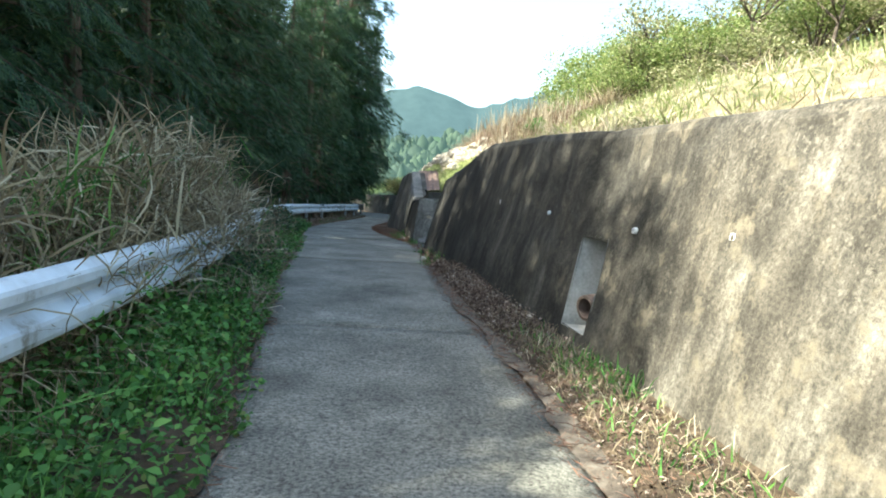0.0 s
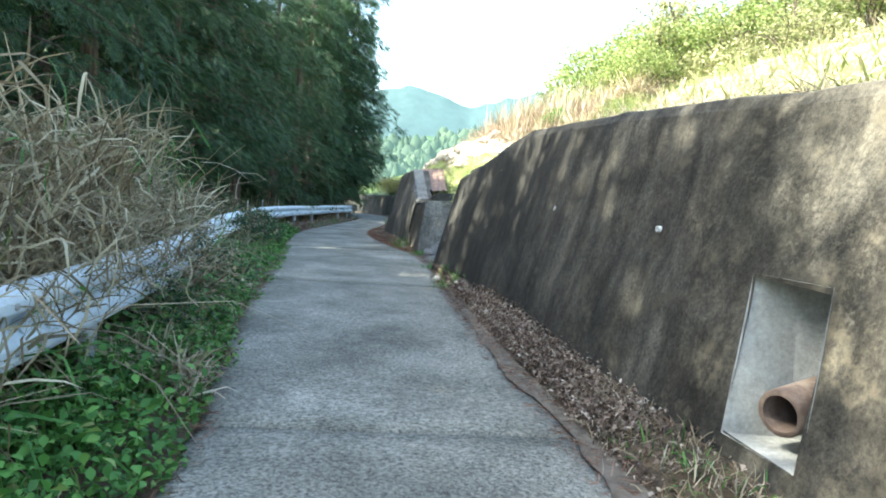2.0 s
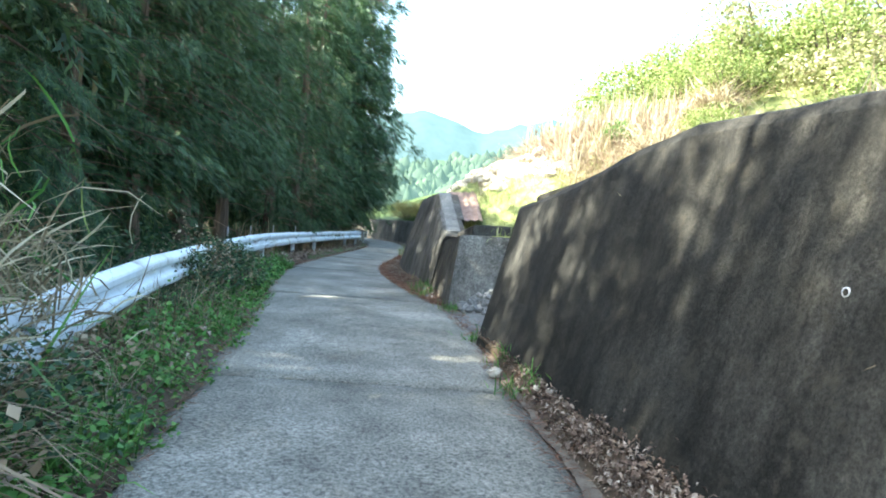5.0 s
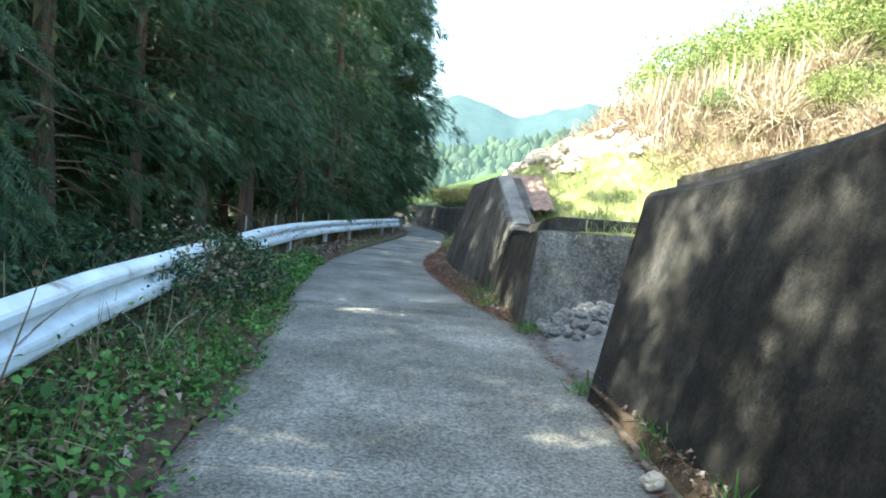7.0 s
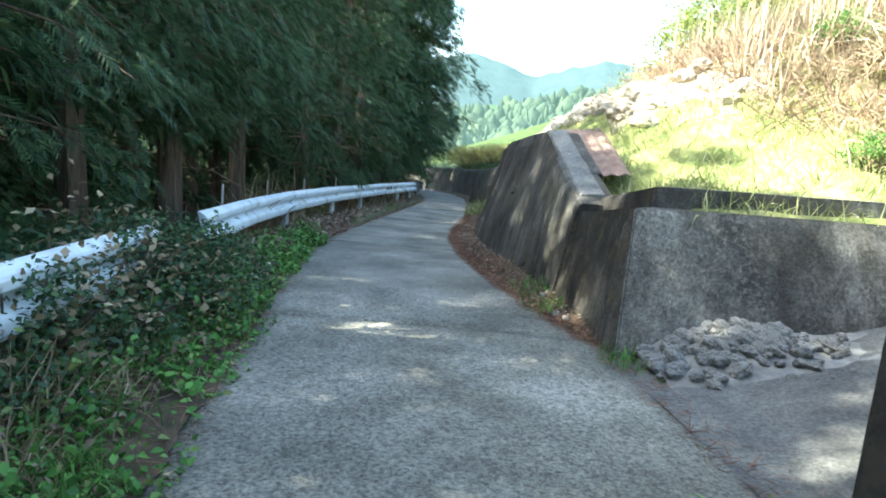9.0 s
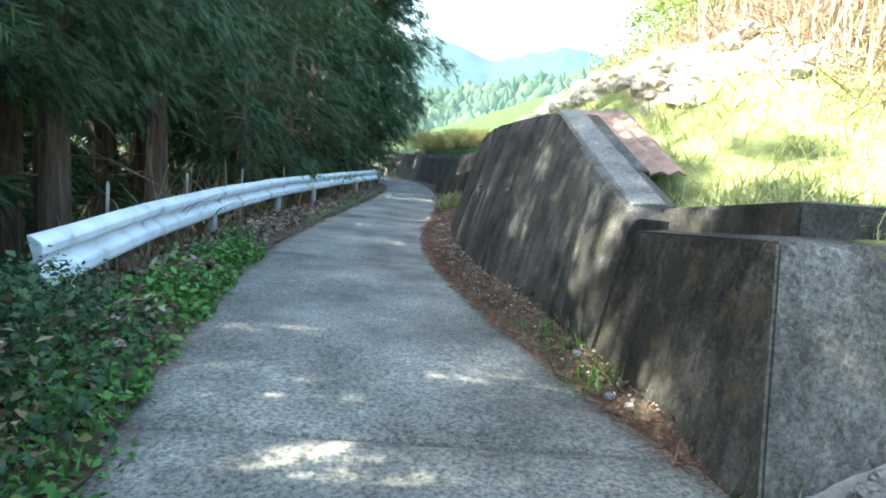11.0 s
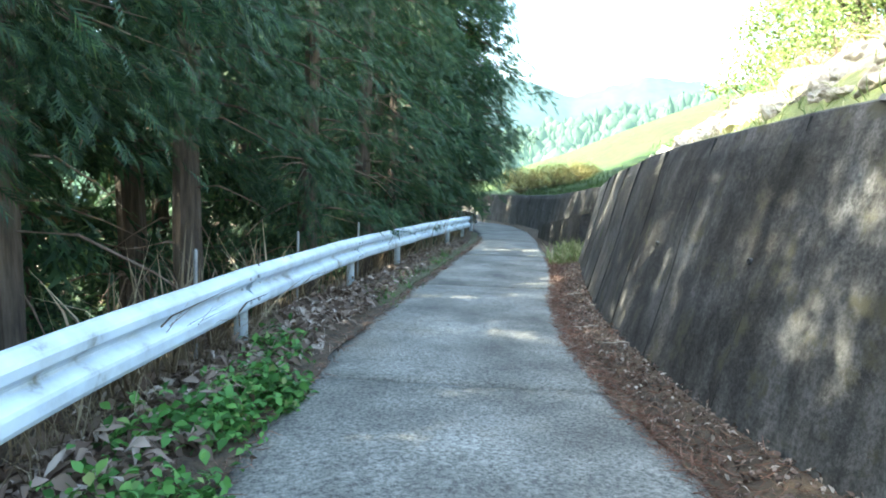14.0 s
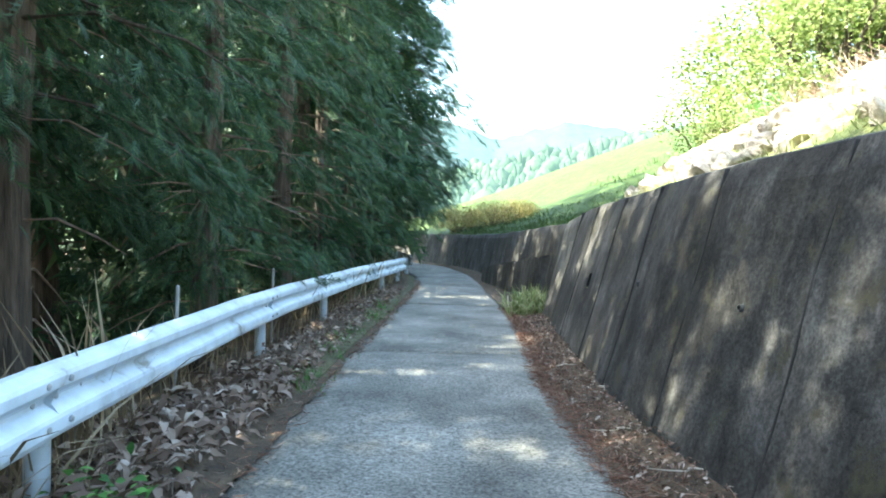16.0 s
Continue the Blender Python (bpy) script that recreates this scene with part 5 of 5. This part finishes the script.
def bare_tree(seed, height):
    """A thin-limbed tree with sparse leaves."""
    q = np.random.default_rng(seed)
    ob = tagged(new("sparse_tree"), "thin-limbed grey tree with sparse pale leaves", "tree")
    tips = []
    def grow(p, d, length, rad, depth):
        mid = p + d * length * 0.5 + q.normal(0, 0.05 * length, 3)
        end = p + d * length
        part("trunk" if depth == 0 else "branch", bm_from(*tube([p, mid, end], [rad, rad * 0.8, rad * 0.55], 6 if depth < 2 else 4)), M_BARK, ob)
        if depth == 3:
            tips.append(end)
            tips.append(mid)
            return
        for _ in range(3 if depth else 4):
            e = d + q.normal(0, 0.5, 3)
            e[2] = abs(e[2]) * 0.8 + 0.15
            grow(end if q.random() < 0.6 else mid, e / np.linalg.norm(e), length * q.uniform(0.55, 0.8), rad * 0.5, depth + 1)
    grow(np.array((0, 0, -0.2)), np.array((0.05, 0.0, 1.0)), height * 0.36, height * 0.016, 0)
    tips = np.array(tips)
    p = tips[q.integers(0, len(tips), 900)] + q.normal(0, 0.055 * height, (900, 3))
    part_np("foliage", *leaves(p, q.uniform(0.07, 0.17, 900), 0.7, 0.25, True), M_SCRUB, ob)
    return ob


plant(bare_tree(5, 5.0), [(8.6, 23.5, 1.0), (10.2, 26.5, 1.2), (11.2, 21.0, 1.0), (13.6, 25.0, 1.3), (9.8, 18.4, 0.75), (12.6, 19.0, 1.1), (15.0, 23.0, 1.3), (7.4, 21.4, 0.6)], "sparse trees on the hill")
plant(bush("shrub", 14, 1.1, 0.8, 700, 0.07, M_WEED, "small dark green shrub among the grass"), [(3.9, 19.6, 0.8), (5.2, 22.0, 0.9), (3.0, 17.0, 0.5), (2.4, 26.5, 0.6), (3.6, 29, 0.8)], "shrubs on the bank")
plant(bush("golden_bush", 18, 3.4, 1.5, 3400, 0.11, M_GOLD, "low orange-green bush beyond the far wall"), [(0.9, 46.0, 0.75), (2.2, 46.8, 0.55), (-0.5, 47.5, 0.8)], "far bushes")
plant(bush("vine_shrub", 23, 1.3, 0.9, 1100, 0.06, M_CYPRESS, "dark leafy vine tangle on the guard rail"), [(-3.12, 15.75, 0.85), (-3.3, 15.2, 1.0), (-2.93, 13.2, 0.55), (-3.25, 16.4, 0.7), (-2.85, 14.2, 0.4), (-3.7, 12.2, 1.3), (-3.5, 10.6, 1.2), (-4.2, 14.0, 1.6), (-4.2, 16.4, 1.1), (-2.6, 7.6, 0.55), (-2.72, 12.4, 0.5), (-3.02, 13.6, 0.9), (-3.12, 14.5, 0.98), (-2.6, 11.2, 0.4), (-3.15, 15.1, 1.0), (-2.0, 7.0, 0.8), (-2.25, 8.6, 0.9)], "vines at the rail")
plant(bush("dry_vine", 25, 1.3, 1.0, 230, 0.075, M_STRAW, "withered brown vine hanging over the guard rail"), [(-3.0, 13.9, 0.95), (-3.1, 14.8, 1.0), (-2.4, 9.4, 0.85), (-2.1, 7.8, 0.9)], "dry vines at the rail")
plant(bush("undergrowth", 27, 2.2, 1.7, 1100, 0.13, M_CYPRESS, "dark evergreen undergrowth on the forest floor"), [(-5.0, 9, 1.2), (-6.2, 11.6, 1.2), (-6.6, 14.4, 1.0), (-9, 17, 1.3), (-9.2, 21, 1.2), (-9.4, 25.5, 1.3), (-8.8, 30, 1.2), (-12, 16, 1.8), (-13, 21, 1.9), (-13, 26, 2.0), (-12.5, 32, 2.0), (-6.8, 33.5, 1.0), (-6.0, 38, 1.2), (-5.4, 4.8, 1.3), (-7.5, 3.5, 1.8)], "forest undergrowth")
plant(bush("sunlit_undergrowth", 31, 2.2, 1.7, 900, 0.13, M_BUSH, "sunlit green shrub deep in the forest"), [(-11, 19, 1.3), (-11.5, 23.5, 1.3), (-11, 29, 1.4), (-16, 24, 2.4), (-17, 18, 2.4), (-16, 31, 2.5)], "forest undergrowth in sun")

# woods at the bend and on the far side of the valley

def ridge(name, dist, profile, colour, haze_glow, label, bumps, seed):
    """A far wooded ridge: heights given as angles seen from the lane."""
    az = np.linspace(profile[0][0], profile[-1][0], 260)
    el = np.interp(az, [p[0] for p in profile], [p[1] for p in profile])
    V = []
    for k, (f, g) in enumerate(((0.80, -0.25), (0.85, 0.2), (0.9, 0.5), (0.95, 0.78), (1.0, 1.0), (1.1, 0.6))):
        for a, e in zip(az, el):
            d = dist * f
            h = dist * math.tan(radians(e)) * g
            h += bumps * (noise.noise(Vector((a * 0.9, k * 1.7, seed))) + 0.6 * noise.noise(Vector((a * 4.0, k * 3.1, seed))) + 0.5 * noise.noise(Vector((a * 14.0, k * 5.1, seed))) + 0.3 * noise.noise(Vector((a * 45.0, k * 9.1, seed))))
            V.append((d * math.sin(radians(a)), d * math.cos(radians(a)), 1.4 + h))
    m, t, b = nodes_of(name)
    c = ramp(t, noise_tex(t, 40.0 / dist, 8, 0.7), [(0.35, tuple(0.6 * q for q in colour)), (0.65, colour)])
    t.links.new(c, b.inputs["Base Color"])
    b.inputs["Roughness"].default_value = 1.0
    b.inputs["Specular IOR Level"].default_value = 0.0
    # emission stands in for the valley haze in front of the ridge
    b.inputs["Emission Color"].default_value = (*haze_glow, 1)
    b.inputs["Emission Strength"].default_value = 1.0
    ob = part_np(name, V, grid_faces(6, 260), m, None, "", True)
    return tagged(ob, label, "mountain", kind="structure")


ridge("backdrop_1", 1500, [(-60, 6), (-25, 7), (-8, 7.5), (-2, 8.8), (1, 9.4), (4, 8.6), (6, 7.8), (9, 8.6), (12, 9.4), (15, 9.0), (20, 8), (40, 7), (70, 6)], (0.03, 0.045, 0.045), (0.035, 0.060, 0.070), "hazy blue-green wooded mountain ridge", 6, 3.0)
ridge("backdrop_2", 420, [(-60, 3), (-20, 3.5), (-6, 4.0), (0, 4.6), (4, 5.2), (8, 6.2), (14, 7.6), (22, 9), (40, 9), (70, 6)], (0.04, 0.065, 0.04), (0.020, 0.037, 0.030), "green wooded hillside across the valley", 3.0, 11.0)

def far_woods(n, seed):
    """Conifers and round crowns on the slope across the valley, each a ragged solid crown."""
    q = np.random.default_rng(seed)
    V, F, o, sides = [], [], 0, 7
    turn = np.linspace(0, 2 * np.pi, sides, endpoint=False)
    ring_faces = [(k * sides + j, k * sides + (j + 1) % sides, (k + 1) * sides + (j + 1) % sides, (k + 1) * sides + j) for k in range(5) for j in range(sides)]
    for i in range(n):
        a, d = radians(q.uniform(-14, 30)), q.uniform(85, 400)
        el = np.interp(math.degrees(a), [-60, -20, -6, 0, 4, 8, 14, 22, 40], [3, 3.5, 4.0, 4.6, 5.2, 6.2, 7.6, 9, 9])
        z = 1.4 + d * math.tan(radians(el)) * (-0.12 + 1.0 * ((d - 85) / 315) ** 0.8) - 3
        h = q.uniform(7, 14) * (0.5 + 0.5 * d / 400)
        widths = (0.13, 0.25, 0.19, 0.14, 0.07, 0.005) if q.random() < 0.55 else (0.2, 0.34, 0.38, 0.33, 0.2, 0.03)
        for u, w in zip((0.0, 0.2, 0.45, 0.65, 0.85, 1.0), widths):
            rad = h * w * q.uniform(0.65, 1.3, sides)
            V.append(np.stack([d * math.sin(a) + rad * np.cos(turn), d * math.cos(a) + rad * np.sin(turn), z + h * (u + q.normal(0, 0.035, sides))], 1))
        F += [tuple(v + o for v in f) for f in ring_faces]
        o += 6 * sides
    m = leafy("hazed_far_leaf", [(0.0, (0.014, 0.026, 0.016)), (0.6, (0.022, 0.040, 0.022)), (1.0, (0.036, 0.056, 0.028))], 0.1, 0.9)
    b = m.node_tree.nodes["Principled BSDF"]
    # blue-green emission paints distance haze onto the crowns
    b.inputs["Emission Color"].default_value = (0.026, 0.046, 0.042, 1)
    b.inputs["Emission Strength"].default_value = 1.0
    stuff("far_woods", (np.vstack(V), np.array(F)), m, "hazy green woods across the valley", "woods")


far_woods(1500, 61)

# ---- small things on the ground ----
def foot_strip(n, y0, y1, h0, h1, width):
    y = rng.uniform(y0, y1, n)
    x = EDGE_R(y) + (FOOT_NEAR(y) - EDGE_R(y)) * rng.beta(3, 2, n)
    return blades(at_ground(x, y, -0.02), rng.uniform(h0, h1, n), (0.5, 1.0, 1.5), width, 0.5)


stuff("strip_straw", foot_strip(1700, 1.5, 6.4, 0.05, 0.17, 0.022), M_HAY, "pale dry grass along the sunny wall foot", "grass")
stuff("strip_weeds", foot_strip(550, 2.0, 5.6, 0.05, 0.16, 0.035), M_WEED, "small green weeds along the sunny wall foot", "weeds")
for cx, cy, h in ((-0.2, 6.2, 0.5), (-0.25, 7.6, 0.3), (-0.35, 9.6, 0.3), (-0.3, 12.4, 0.28)):
    n = 260 if h > 0.4 else 120
    y = cy + rng.normal(0, 0.1, n)
    x = EDGE_L(y) + cx + rng.normal(0, 0.08, n)
    tagged(part_np("straw_tuft", *blades(at_ground(x, y, -0.02), rng.uniform(0.5, 1, n) * h, (0.9, 1.4, 1.8), 0.012, 0.45), M_HAY), "arching pale straw tuft at the lane edge", "grass tuft", "straw tufts", "stuff")
r = random.Random(11)
TWIGS = [(-0.62, 21.6), (-0.75, 22.4), (-0.55, 23.4), (-0.35, 25.2), (-0.6, 24.4), (-0.3, 20.6), (0.0, 18.9), (0.55, 11.9), (1.1, 7.0), (-3.3, 21.8), (-3.45, 22.6), (-3.2, 24.0), (-3.5, 20.2), (-3.3, 26.2)]
for x, y in TWIGS:
    a, L = r.uniform(0, 6.28), r.uniform(0.18, 0.45)
    pts, z0 = [], max(ground_z(x, y), float(ROAD_Z(y)) if x > float(EDGE_L(y)) else -9) + 0.012
    for q in np.linspace(0, 1, 7):
        pts.append((x + math.cos(a) * L * (q - 0.5) + 0.05 * math.sin(q * 7 + a), y + math.sin(a) * L * (q - 0.5) + 0.05 * math.cos(q * 5), z0 + 0.02 * math.sin(q * 4) + 0.01))
    V, F = tube(pts, [0.006, 0.0065, 0.006, 0.0055, 0.005, 0.004, 0.002], 6)
    me = bpy.data.meshes.new("twig")
    bm = bm_from(V, F)
    bm.to_mesh(me)
    bm.free()
    me.materials.append(M_BARK if r.random() < 0.4 else M_ROCK)
    tagged(new("twig", me), "crooked dry twig lying at the lane edge", "twig", "fallen twigs")

# soil washed over the lane's edges in an uneven strip
def spill(y0, y1, edge, side, reach, mat, label, seed):
    V, ys = [], np.arange(y0, y1, 0.06)
    for y in ys:
        e, z = float(edge(y)), float(ROAD_Z(y))
        w = reach * (0.45 + 1.1 * noise.noise(Vector((0, y * 1.1, seed))) + 0.4 * noise.noise(Vector((0, y * 4.3, seed))) + 0.2 * noise.noise(Vector((0, y * 13.0, seed))))
        w = max(w, 0.015)
        o = e - side * 0.16
        V += [(o, y, min(ground_z(o, y) - 0.01, z + 0.004)), (e, y, z + 0.005), (e + side * 0.55 * w, y, z + 0.004), (e + side * w, y, z + 0.002)]
    F = grid_faces(len(ys), 4)
    F = F if side > 0 else F[:, ::-1]
    tagged(part_np("soil_strip", V, F, mat), label, "soil", kind="stuff")


spill(-1.0, 34.0, EDGE_L, 1, 0.11, M_SOIL, "dark soil washed over the edge of the lane", 2.0)
spill(-1.0, 12.7, EDGE_R, -1, 0.10, M_DUST, "dark soil spread along the foot of the wall", 5.0)
spill(16.2, 34.0, EDGE_R, -1, 0.10, M_SOIL, "dark soil spread along the long wall", 8.0)
